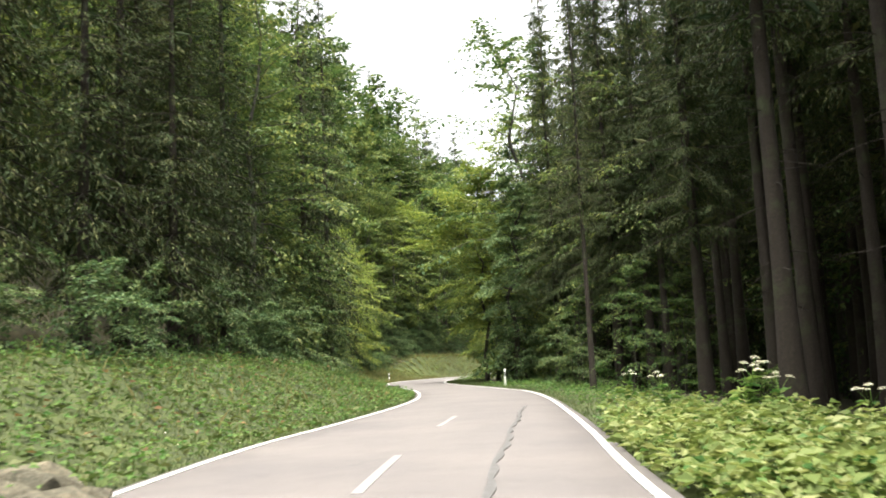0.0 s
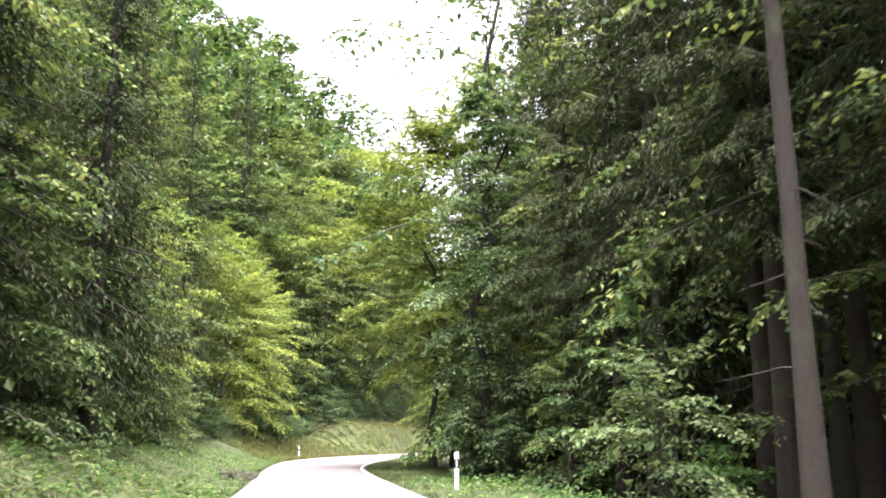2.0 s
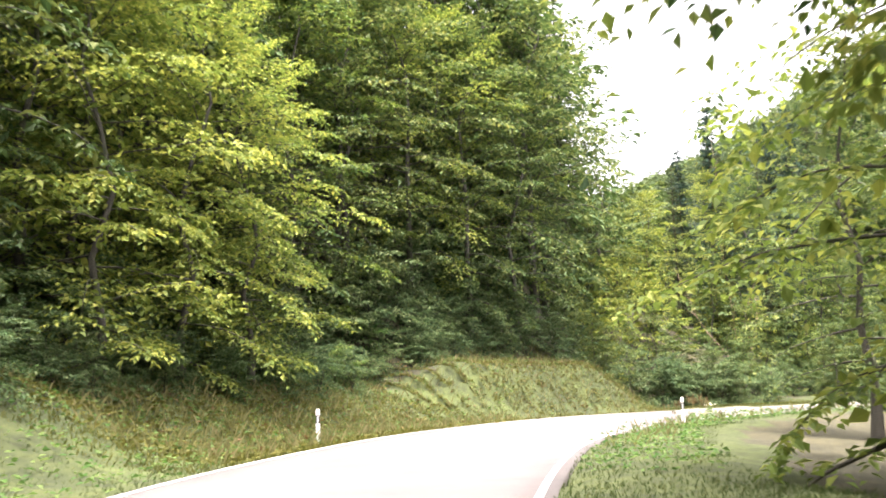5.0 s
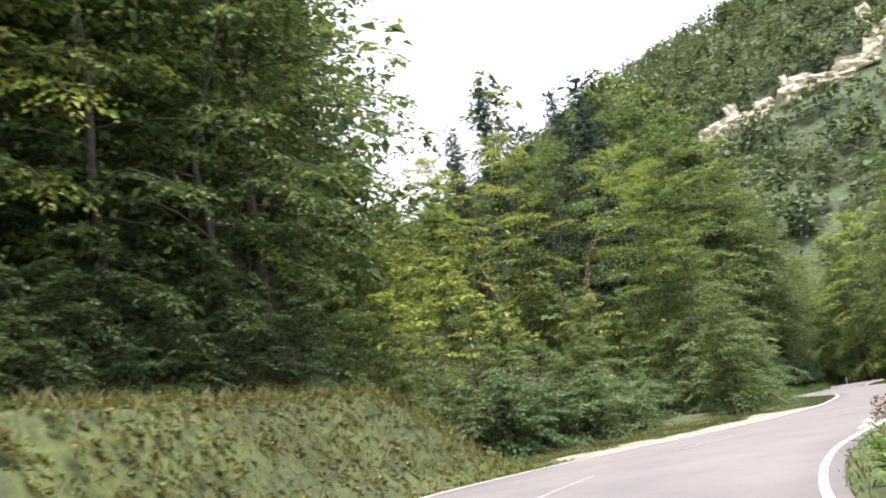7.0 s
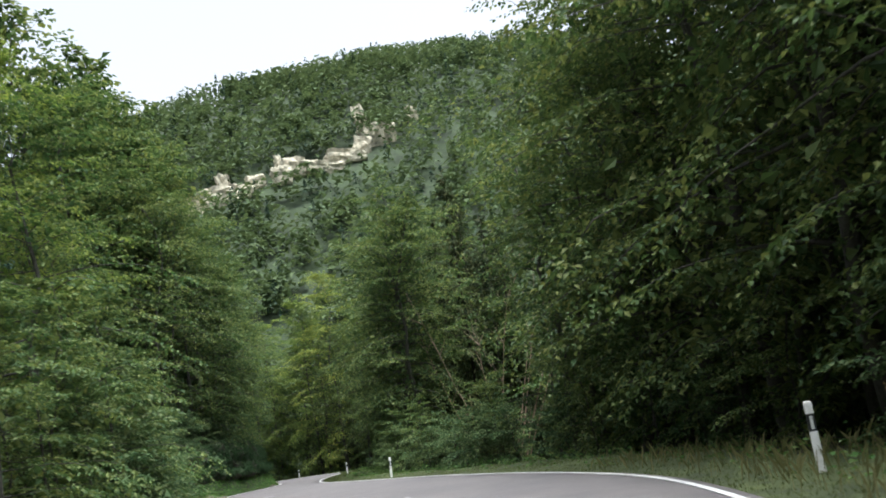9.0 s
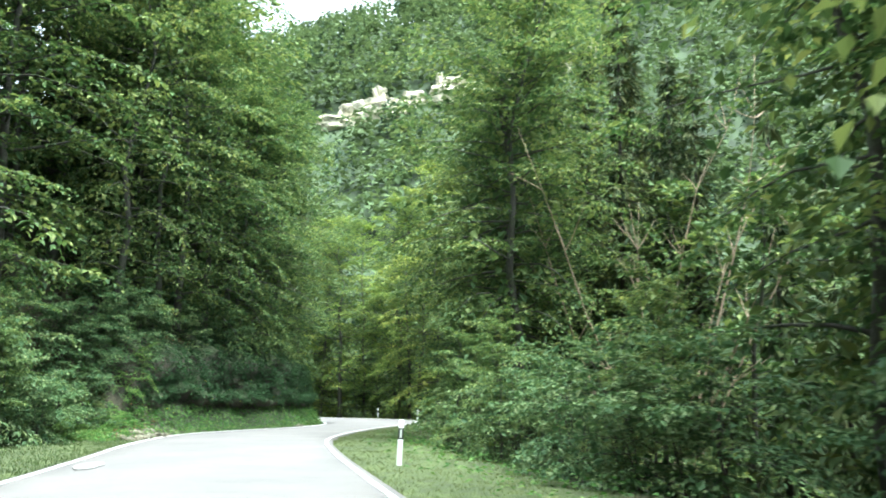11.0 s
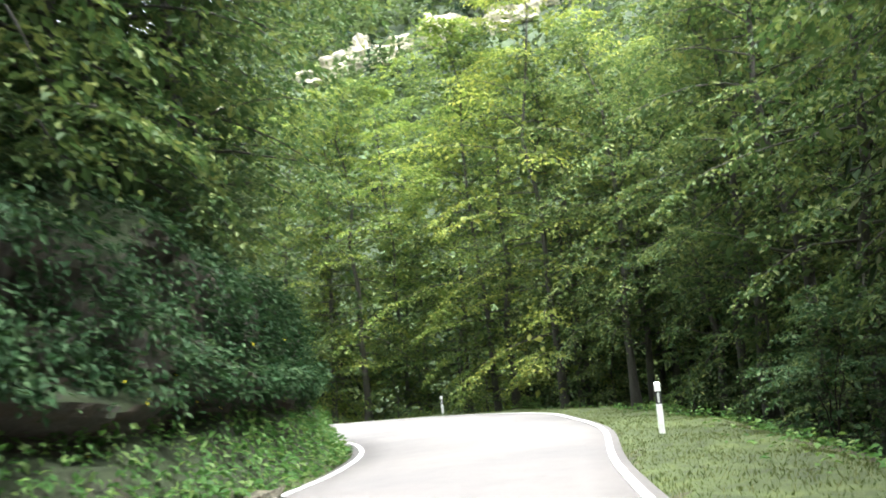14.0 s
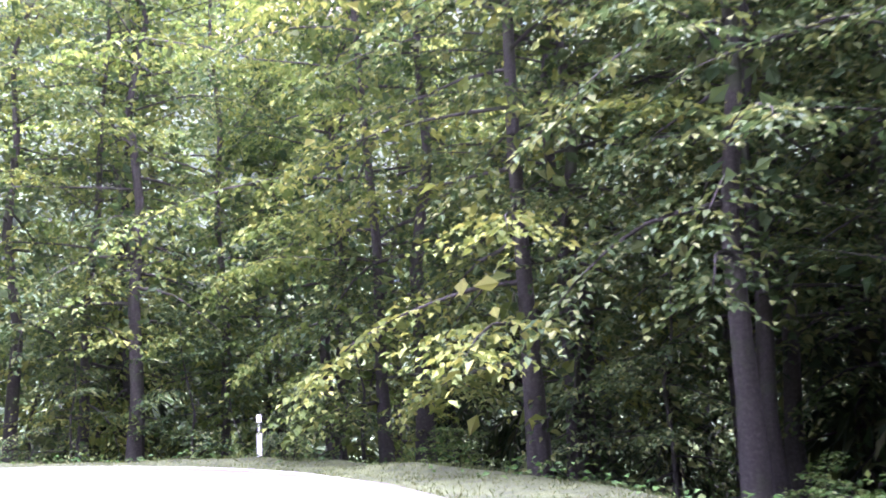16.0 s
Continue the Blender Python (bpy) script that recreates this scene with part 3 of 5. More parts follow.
def spruce(name, seed, tall, spread, bare, whorls, mats, per=6, nodes=9, needle=0.42, trunk_r=0.2, sparse=1.0, raw=False, feather=0, core=0):
    """A conifer: straight trunk, whorls of hanging branches with needle sprays, dead stubs below. feather: needle tufts on each side twig, for trees that stand near."""
    rng = np.random.default_rng(seed)
    wood, parts, inner = Tubes(), [], []
    u = np.linspace(0, 1, 9)
    pts = np.column_stack([rng.normal(0, 0.03, 9) * u * tall * 0.1, rng.normal(0, 0.03, 9) * u * tall * 0.1, u * tall - 0.3 * (1 - u)])
    trunk = (pts, trunk_r * (1 - 0.93 * u) * (1 + 0.4 * np.exp(-u * 18)), 9)
    up = np.array([0, 0, 1.0])
    for w in range(whorls):
        h = bare + (1 - bare) * (w + rng.uniform(0, 0.6)) / whorls
        reach = spread * (1.0 - h) ** 0.85 * (0.55 + 0.45 * min(1, (h - bare) / 0.12 + 0.3)) + 0.18
        for k in range(per):
            if rng.random() > sparse:
                continue
            az = k * 6.283 / per + w * 1.1 + rng.normal(0, 0.25)
            ln = reach * rng.uniform(0.65, 1.2)
            lp = limb_points(rng, (float(np.interp(h, u, pts[:, 0])), float(np.interp(h, u, pts[:, 1])), h * tall), az, radians(18 * (2 * h - 1.1) - 6), ln, 0.10 * (1.1 - h), 6)
            inner.append(lp[:3])
            if not raw:
                wood.add(lp[[0, 2, 5]], np.linspace(0.03 * (1.2 - h) + 0.006, 0.004, 3), 3)
            m = max(3, int(nodes * (0.35 + 0.65 * ln / spread)))
            t = np.linspace(0.12, 1.0, m)
            q = t * 5
            a = np.minimum(q.astype(int), 4)
            node = lp[a] * (1 - (q - a))[:, None] + lp[a + 1] * (q - a)[:, None]
            d0 = unit(lp[a + 1] - lp[a])
            sx = unit(np.cross(d0, np.array([[0, 0, 1.0]])))
            for sgn, hang in ((1, 0.25), (-1, 0.25), (0.45, 0.85), (-0.45, 0.85)):
                d = unit(d0 * 0.75 + sx * sgn * 0.75 + np.array([0, 0, -hang]) + rng.normal(0, 0.13, (m, 3)))
                lens = needle * (0.6 + 0.7 * rng.random(m)) * (0.5 + 0.7 * (1.2 - t)) * (0.45 + 0.65 * (1 - h))
                if not feather:
                    nn = unit(up + rng.normal(0, 0.3, (m, 3)))
                    parts.append((node + rng.normal(0, 0.03, (m, 3)), d, nn, lens, lens * 0.2))
                    continue
                f = (np.arange(feather) + 0.4) / feather
                tw = np.repeat(node, feather, 0) + np.repeat(d * lens[:, None] * 1.5, feather, 0) * np.tile(f, m)[:, None] - up * (0.25 * np.repeat(lens, feather) * np.tile(f, m) ** 2)[:, None]
                dd = np.repeat(d, feather, 0)
                cross = unit(np.cross(dd, up)) * np.tile(np.where(np.arange(feather) % 2, 1.0, -1.0), m)[:, None]
                dd = unit(dd * 0.9 + cross * 0.55 + rng.normal(0, 0.16, dd.shape) - up * 0.12)
                ll = np.repeat(lens, feather) * (0.62 - 0.28 * np.tile(f, m)) * rng.uniform(0.8, 1.2, m * feather)
                parts.append((tw, dd, unit(up + rng.normal(0, 0.3, dd.shape)), ll, ll * 0.24))
    for k in range(int(14 * bare / 0.2) if bare > 0.1 else 0):
        h = rng.uniform(0.08, bare)
        lp = limb_points(rng, (0, 0, h * tall), rng.uniform(0, 6.28), radians(rng.uniform(-25, 5)), rng.uniform(0.5, 1.8), 0.08, 5)
        wood.add(lp, np.linspace(0.018, 0.004, 5), 3)
    if core:
        parts.append(inner_leaves(rng, np.vstack(inner), core * whorls, 0.55, 0.25, 0.3))
    lv, lf = leaf_quads(*[np.concatenate([p[k] for p in parts]) for k in range(5)], fold=0.03)
    if raw:
        w = Tubes()
        w.add(*trunk)
        return np.vstack(w.v), w.f, lv, lf
    root = new(name)
    woody(root, name, [trunk], wood, mats[0])
    child("crown", mesh_from(name + "_needles", lv, lf, mats[1]), root)
    return root


def at(x, y, dz=0.0, turn=0.0, size=1.0, squash=1.0):
    return Matrix.LocRotScale((x, y, z_at(x, y) - 0.06 + dz), Euler((0, 0, turn)), (size, size, size * squash))


class Kind:
    """A prototype plant and its copies; the first planting moves the prototype itself."""
    def __init__(self, root, label, category, group=""):
        self.root, self.used = tagged(root, label, category, group), False

    def plant(self, x, y, size=1.0, turn=None, squash=1.0, dz=0.0, label=""):
        t = random.uniform(0, 6.28) if turn is None else turn
        m = at(x, y, dz, t, size, squash)
        if self.used:
            o = copy_thing(self.root, Matrix.Identity(4))
        else:
            o, self.used = self.root, True
        o.matrix_basis = m
        if label:
            tagged(o, label)
        return o


random.seed(11)
T_BEECH, T_SUNNY = "tall beech with layered green leaf sprays and a grey trunk", "bright yellow-green broadleaf tree on the wooded slope, sunlight put into its leaf colour"
T_SPRUCE = "tall dark spruce with drooping brownish-green branches"
beech = [Kind(broadleaf("beech_tree", 21 + k, 16 + 1.5 * k, 4.5 + 0.3 * k, 0.07 + 0.03 * k, 40, 7, 12, 0.19, (BARK, BEECH), 0.18, 0.035, twig=1.1, core=18), T_BEECH, "tree", "roadside trees") for k in range(3)]
tall_beech = [Kind(broadleaf("beech_tree", 26 + k, 19, 4.7, 0.24, 40, 7, 12, 0.19, (BARK, BEECH), 0.20, 0.03, twig=1.1, core=16), "tall beech with a bare lower trunk", "tree", "roadside trees") for k in range(2)]
mid_beech = [Kind(broadleaf("beech_tree", 121 + k, 17 + 1.5 * k, 4.6, 0.08, 38, 6, 9, 0.26, (BARK, BEECH), 0.18, 0.035, twig=1.1), T_BEECH, "tree", "roadside trees") for k in range(2)]
sunny = [Kind(broadleaf("maple_tree", 31 + k, 12 + 3 * k, 4.3, 0.06, 40, 7, 11, 0.22, (BARK, YELLOW), 0.14, 0.05, twig=1.1), T_SUNNY, "tree", "sunlit trees") for k in range(2)]
tall_sunny = Kind(broadleaf("maple_tree", 34, 24, 5.6, 0.10, 54, 8, 12, 0.21, (BARK, YELLOW), 0.17, 0.03, twig=1.05), T_SUNNY, "tree", "sunlit trees")
young = [Kind(broadleaf("young_beech", 41 + k, 6.0, 2.3, 0.06, 24, 6, 11, 0.135, (BARK, BEECH), 0.055, 0.07, 0.9, "cone", core=5, twig=1.1), "slender young beech with flat green leaf sprays", "tree", "young trees") for k in range(2)]
shrub = [Kind(broadleaf("shrub", 51 + k, 3.2, 1.9, 0.04, 24, 5, 9, 0.145, (DARK_BARK, HAZEL), 0.035, 0.10, 0.75, "dome", 0.2, 4, core=7), "dense green hazel shrub beside the road", "shrub", "roadside shrubs") for k in range(3)]
thicket = [Kind(broadleaf("bramble", 61 + k, 1.5, 1.3, 0.05, 20, 5, 8, 0.105, (DARK_BARK, HERB), 0.02, 0.12, 0.6, "dome", 0.28, 4, core=5), "low green bramble at the foot of the trees", "shrub", "low brambles") for k in range(2)]
fir = [Kind(spruce("spruce_tree", 71 + k, 24 + 2 * k, 3.8, 0.10 + 0.16 * k, 34, (DARK_BARK, NEEDLE), 7, 8, 0.52, 0.20 + 0.04 * k, feather=3, core=8), T_SPRUCE, "tree", "spruces") for k in range(2)]
near_fir = [Kind(spruce("spruce_tree", 75 + k, 26, 3.8, 0.24 + 0.10 * k, 32, (DARK_BARK, NEEDLE), 6, 11, 0.38, 0.22, feather=6, core=10), T_SPRUCE, "tree", "spruces") for k in range(2)]
pole_fir = [Kind(spruce("spruce_tree", 78, 27, 3.9, 0.34, 30, (DARK_BARK, NEEDLE), 7, 9, 0.46, 0.23, feather=3, core=14), "tall spruce with a long bare trunk and dead stubs", "tree", "spruces")]
blue_fir = [Kind(spruce("fir_tree", 81, 19, 5.6, 0.04, 40, (DARK_BARK, BLUE_NEEDLE), 8, 12, 0.55, 0.17, core=10), "slim blue-green fir standing on the slope", "tree", "firs")]
# trees deeper in the wood, fewer and larger sprays
T_DEEP = "beech standing deeper in the wood"
deep_beech = [Kind(broadleaf("beech_tree", 91 + k, 17 + 2 * k, 4.6, 0.08, 34, 5, 6, 0.44, (BARK, BEECH), 0.18, 0.03, core=9), T_DEEP, "tree", "trees of the wood") for k in range(2)]
deep_fir = [Kind(spruce("spruce_tree", 97, 23, 3.9, 0.06, 28, (DARK_BARK, NEEDLE), 6, 6, 0.95, 0.2, core=14), "spruce standing deeper in the wood", "tree", "trees of the wood")]


class Stock:
    """Trees that nobody could tell apart: planted many times into one mesh of wood and one of leaves."""
    def __init__(self, name, shapes, bark, leaf, label):
        self.name, self.shapes, self.mats, self.label = name, shapes, (bark, leaf), label
        self.v, self.f, self.lv, self.lf, self.n, self.ln = [], [], [], [], 0, 0

    def plant(self, x, y, size=1.0, turn=None, squash=1.0, dz=0.0):
        wv, wf, lv, lf = random.choice(self.shapes)
        m = np.array(at(x, y, dz, random.uniform(0, 6.28) if turn is None else turn, size, squash))
        self.v.append(wv @ m[:3, :3].T + m[:3, 3])
        self.f += [[k + self.n for k in face] for face in wf]
        self.n += len(wv)
        self.lv.append(lv @ m[:3, :3].T + m[:3, 3])
        self.lf.append(lf + self.ln)
        self.ln += len(lv)

    def finish(self):
        if not self.v:
            return
        root = tagged(new(self.name), self.label, "woods", kind="stuff")
        tagged(child("trunks", mesh_from(self.name + "_wood", np.vstack(self.v), self.f, self.mats[0]), root), kind="stuff")
        tagged(child("crowns", mesh_from(self.name + "_leaves", np.vstack(self.lv), np.vstack(self.lf), self.mats[1]), root), kind="stuff")


wood_beech = [Stock("beech_wood", [broadleaf("b", 101 + k, 17 + k, 4.8, 0.06, 22, 4, 2, 1.05, (None, None), 0.18, 0.03, raw=True, core=3) for k in range(3)], BARK, BEECH, "dense beech wood on the slopes beside the road")]
wood_fir = [Stock("spruce_wood", [spruce("s", 104, 23, 3.8, 0.08, 13, (None, None), 5, 3, 1.8, 0.2, raw=True)], DARK_BARK, NEEDLE, "dark spruce wood on the slopes beside the road")]
wood_slope = [Stock("slope_wood", [broadleaf("b", 151 + k, 17 + k, 4.6, 0.06, 28, 5, 3, 0.64, (None, None), 0.18, 0.03, raw=True, core=3) for k in range(3)], BARK, BEECH, "tall beech wood on the slope above the bend")]
stand = [Stock("spruce_stand", [spruce("s", 161, 25, 3.9, 0.22, 18, (None, None), 6, 4, 1.15, 0.2, raw=True, core=10)], DARK_BARK, NEEDLE, "dark stand of bare-trunked spruces beside the road")]
wood_sunny = [Stock("maple_wood", [broadleaf("m", 111 + k, 15, 4.6, 0.06, 26, 4, 3, 0.78, (None, None), 0.15, 0.03, raw=True, core=3) for k in range(2)], BARK, YELLOW, "light green broadleaf wood on the slopes beside the road")]


GLADES = [(43.4, 163.2, 3.4), (46.6, 166.8, 4.6), (50.0, 170.3, 5.0), (53.4, 173.8, 5.2), (56.5, 176.4, 5.2), (59.5, 179.2, 5.0), (62.2, 181.6, 4.4), (47.5, 164.0, 3.2)]      # low growth only, round the dead shrub


def scatter(line, nrm, sign, a, b, spacing, off, kinds, size, jitter=0.35, squash=(0.9, 1.15), dz=0.0):
    """Plants along an edge from station a to b (half metres), off: range of distances from the edge. Gives the station past the last plant."""
    i = float(a)
    while i < b:
        k = min(int(i), len(line) - 1)
        o = random.uniform(*off)
        p = line[k] + nrm[k] * sign * o
        p = p + np.array([random.uniform(-1, 1), random.uniform(-1, 1)]) * spacing * jitter * 0.5
        _, dl = nearest(EDGE_L, NL, [p])
        _, dr = nearest(EDGE_R, NR, [p])
        clear = min(abs(float(dl[0])), abs(float(dr[0])))
        glade = any((p[0] - gx0) ** 2 + (p[1] - gy0) ** 2 < r * r for gx0, gy0, r in GLADES) 
        kind = random.choice(kinds)
        if glade and kind not in shrub and kind not in thicket:
            kind = random.choice(shrub) if kind in young else None
        if clear > off[0] * 0.8 and kind is not None:
            kind.plant(float(p[0]), float(p[1]), random.uniform(*size), None, random.uniform(*squash), dz)
        i += 2 * spacing * random.uniform(0.75, 1.25)
    return i


def L(a, b, spacing, off, kinds, size, **k):
    return scatter(EDGE_L, NL, 1, a, b, spacing, off, kinds, size, **k)


def R(a, b, spacing, off, kinds, size, **k):
    return scatter(EDGE_R, NR, -1, a, b, spacing, off, kinds, size, **k)


yl = lambda y: station(EDGE_L, *EDGE_L[np.abs(EDGE_L[:260, 1] - y).argmin()])
yr = lambda y: station(EDGE_R, *EDGE_R[np.abs(EDGE_R[:260, 1] - y).argmin()])

# left of the first straight: shrubs at the top of the bank, spruces and beeches behind
L(yl(12), yl(46), 2.2, (6.0, 7.2), shrub, (0.6, 1.0))
L(yl(10), yl(42), 4.0, (8.6, 10.5), fir, (0.9, 1.1))
spruces_end = L(yl(30), yl(46), 4.4, (7.4, 9.0), fir[:1] + fir[:1], (0.85, 1.05))
L(spruces_end, yl(56), 4.4, (7.4, 9.0), mid_beech, (0.9, 1.1))
# left of the second straight: green wall of trees
L(yl(46), yl(94), 2.4, (5.4, 6.6), shrub + young, (1.0, 1.4))
L(yl(50), yl(72), 4.0, (7.6, 9.6), mid_beech, (0.95, 1.15))
L(yl(70), yl(98), 3.6, (7.4, 9.4), sunny, (0.95, 1.25))
# outside of the right-hand bend
L(SL["bend"] - 4, SL["mound"] - 2, 2.0, (8.4, 9.4), shrub + young, (1.0, 1.5))
L(SL["bend"] - 4, SL["mound"] - 2, 2.2, (8.8, 10.0), shrub, (1.1, 1.6))
L(SL["bend"] - 8, SL["mound"] - 2, 3.4, (9.4, 11.5), sunny + mid_beech[:1], (1.1, 1.35))
L(SL["bend"] - 6, SL["bend"] + 34, 1.7, (5.2, 7.2), shrub, (0.45, 0.8))
L(SL["bend"] + 30, SL["mound"] - 6, 1.6, (7.0, 8.0), shrub + thicket, (0.8, 1.2))
L(SL["bend"] + 4, SL["mound"] - 26, 1.3, (5.2, 6.8), shrub, (0.4, 0.65))
L(SL["mound"] - 26, SL["mound"] - 2, 1.2, (5.6, 7.0), shrub + thicket, (0.5, 0.8))
L(SL["mound"] - 26, SL["mound"], 1.6, (6.0, 7.4), shrub, (0.6, 1.0))
# beyond the lay-by
L(SL["mound"] + 4, SL["layby_end"] + 4, 1.6, (8.8, 10.2), shrub, (0.8, 1.3))
L(SL["mound"] + 6, SL["meadow"] - 8, 2.0, (10.2, 12.0), young + shrub, (0.75, 1.1))
L(SL["mound"] + 8, SL["meadow"] - 20, 2.2, (12.0, 15.0), young, (0.9, 1.25))
L(SL["meadow"] - 20, SL["meadow"], 3.0, (8.5, 12.5), young + beech[:1], (0.5, 0.7))
# meadow strip before the rock, and the trees over the rock
L(SL["layby_end"] + 6, SL["rock"] - 8, 1.8, (4.4, 5.8), shrub + young, (1.0, 1.45))
L(SL["meadow"] - 20, SL["rock"] - 6, 2.2, (6.0, 7.4), shrub, (1.1, 1.6))
L(SL["meadow"] + 4, SL["rock"] - 4, 3.4, (7.0, 9.0), mid_beech, (0.88, 1.02))
L(SL["rock"] - 22, SL["rock"] - 2, 1.8, (3.4, 4.6), shrub, (0.7, 1.0))
L(SL["rock"] - 20, SL["rock"] - 11, 1.3, (2.6, 3.6), shrub + thicket + young, (0.6, 0.95), dz=-0.2)
L(SL["rock"] - 13, SL["rock"] + 8, 1.1, (2.4, 3.6), shrub + thicket, (0.55, 0.9), dz=-0.25)
L(SL["rock"] - 10, SL["rock"] + 2, 1.0, (1.7, 2.3), thicket, (0.45, 0.7), dz=-0.2)
L(SL["rock"] - 2, SL["rock_end"] - 9, 2.4, (2.5, 3.2), shrub, (0.6, 0.9), dz=-0.3)
L(SL["rock"] - 4, SL["rock_end"] - 6, 2.2, (4.0, 5.0), shrub, (0.8, 1.15), dz=-0.2)
L(SL["rock"] + 4, SL["rock_end"] - 2, 2.7, (3.2, 4.4), beech, (0.95, 1.15))
L(SL["rock"] - 8, SL["rock_end"] + 6, 2.2, (7.0, 9.5), mid_beech, (1.25, 1.45))
L(SL["rock"] + 6, SL["rock_end"], 3.2, (10.5, 13.5), deep_beech, (1.4, 1.7))
L(SL["rock_end"] - 6, SL["last"] + 20, 2.8, (3.4, 5.5), shrub + thicket, (0.8, 1.1))
# right of the first straight: spruce wood
R(yr(8), yr(31), 3.6, (5.0, 6.6), pole_fir, (0.85, 1.1))
R(yr(31), yr(47), 3.4, (4.8, 6.6), near_fir, (0.85, 1.1))
R(yr(46), yr(62), 3.2, (5.4, 7.0), near_fir, (0.8, 1.0))
R(yr(5), yr(52), 3.0, (7.2, 9.5), pole_fir, (0.85, 1.05))
R(yr(52), yr(66), 3.6, (8, 12), fir[1:], (0.85, 1.1))
# back rows of the wood, partly unseen, added to block light from the side
R(yr(5), yr(46), 2.6, (9.5, 12), pole_fir + fir[1:], (0.8, 1.05))
R(yr(0), yr(60), 2.8, (12, 15), fir, (0.85, 1.0))
R(yr(30), yr(62), 5.5, (4.4, 5.6), young + thicket, (0.7, 1.0))
R(yr(2), yr(52), 3.4, (13.5, 16.5), mid_beech, (1.0, 1.2))
# inside of the bend
R(yr(84), yr(97), 2.8, (5.0, 7.5), mid_beech + sunny, (0.8, 1.0))
R(yr(60), yr(97), 4.0, (10, 14), deep_beech, (1.0, 1.2))
R(yr(60), yr(84), 2.8, (6.0, 7.6), shrub + young, (1.0, 1.4))
R(yr(58), yr(86), 4.5, (7, 10), mid_beech, (0.9, 1.05))
# dark beeches after the bend
R(SR["inside_end"] + 14, SR["shrubs"] - 6, 3.2, (7.4, 9.0), beech, (1.05, 1.22))
R(SR["inside_end"] + 20, SR["shrubs"] - 4, 3.2, (4.8, 6.2), shrub + young, (0.7, 1.0))
# rows behind them, added to block the sky's light and darken the wood
R(SR["inside_end"] + 14, SR["shrubs"], 3.0, (10.5, 13), deep_beech + deep_fir, (0.9, 1.1))
R(SR["inside_end"] + 14, SR["shrubs"], 3.4, (13.5, 16), deep_fir, (0.9, 1.1))
# shrubs and beeches on the slope to the valley
R(SR["shrubs"] - 6, SR["slope"] + 8, 2.0, (3.9, 5.2), shrub + young, (0.7, 1.0))
R(SR["shrubs"] + 4, SR["slope"] + 30, 3.2, (6.2, 8.2), tall_beech, (1.0, 1.2))
# the spruces in these back rows are added to darken the wood's inside
R(SR["shrubs"], SR["slope"] + 30, 4.4, (12, 17), deep_beech[:1] + deep_fir, (0.85, 1.05))
R(SR["slope"] + 6, SR["last"] + 20, 2.2, (4.4, 6.4), young + thicket + shrub[:1], (0.6, 1.15))
R(SR["slope"] + 10, SR["last"] + 10, 3.6, (6.0, 8.4), tall_beech + tall_beech, (0.95, 1.15))
R(SR["slope"] + 10, SR["last"] - 26, 3.0, (9.5, 12.5), tall_beech[:1] + deep_fir + deep_fir, (0.95, 1.15))
R(SR["slope"] + 10, SR["last"] - 30, 3.2, (13, 16), deep_fir, (0.95, 1.15))
# single trees beside the road: the bare-limbed one, its ivy-grown neighbour, and the one that leans in over the bend
limbed = Kind(broadleaf("ash_tree", 133, 19, 5.4, 0.30, 80, 10, 13, 0.25, (DARK_BARK, YELLOW), 0.16, 0.008, 0.7, "oval", 0.08), "dark ash with bare spreading lower limbs", "tree")
limbed.plant(3.3, 78.8, 1.0, 2.0)
ivy_tree = Kind(broadleaf("ivy_grown_tree", 137, 15, 2.3, 0.02, 78, 7, 10, 0.20, (DARK_BARK, HAZEL), 0.2, 0.02, 0.35, "oval", 0.35, core=0), "tree trunk grown over with hanging ivy", "tree")
ivy_tree.plant(5.2, 67.2, 1.05, 0.5)
shrub[1].plant(5.8, 65.9, 0.9)
shrub[2].plant(6.4, 68.6, 1.1)
for x, y, k in [(6.2, 77.5, 0.85), (8.0, 81.5, 0.95), (5.8, 84.0, 0.8)]:
    fir[0].plant(x, y, k)
beech[1].plant(9.2, 108.5, 0.8, 1.0)
beech[0].plant(8.6, 70.5, 0.95, 3.0)

for x, y, k in [(-7.5, 141.5, 1.45), (-4.2, 142.0, 1.5), (-1.6, 141.2, 1.45)]:
    mid_beech[1].plant(x, y, k)
for x, y, k in [(-10.6, 131.4, 1.2), (-9.0, 133.6, 1.3), (-7.4, 135.2, 1.3), (-5.4, 137.4, 1.2), (-3.4, 139.4, 1.3), (-6.0, 139.0, 1.7), (-9.2, 136.0, 1.7)]:
    random.choice(shrub).plant(x, y, k)
for x, y, k in [(7.8, 70.5, 0.8), (5.4, 93.5, 1.1)]:
    sunny[0].plant(x, y, k)
# bright trees that hang over the bank at the bend, sunlight in their leaf colour
for x, y, k in [(-12.8, 103.5, 0.95), (-12.6, 108.5, 1.0), (-11.8, 113.0, 0.95)]:
    sunny[1].plant(x, y, k)
# young beeches whose sprays reach over the verge
for x, y, k in [(8.0, 38.5, 0.9), (51.0, 177.5, 0.8), (49.6, 175.2, 0.6), (52.4, 181.0, 0.75)]:
    random.choice(young).plant(x, y, k)
for x, y, k in [(50.4, 170.6, 0.85), (52.6, 173.6, 0.95), (48.6, 168.4, 0.75), (55.4, 175.2, 1.0), (57.6, 178.4, 1.05), (60.4, 178.8, 1.1)]:
    young[0 if k > 0.9 else 1].plant(x, y, k)
shrub[0].plant(7.0, 48.5, 0.9)
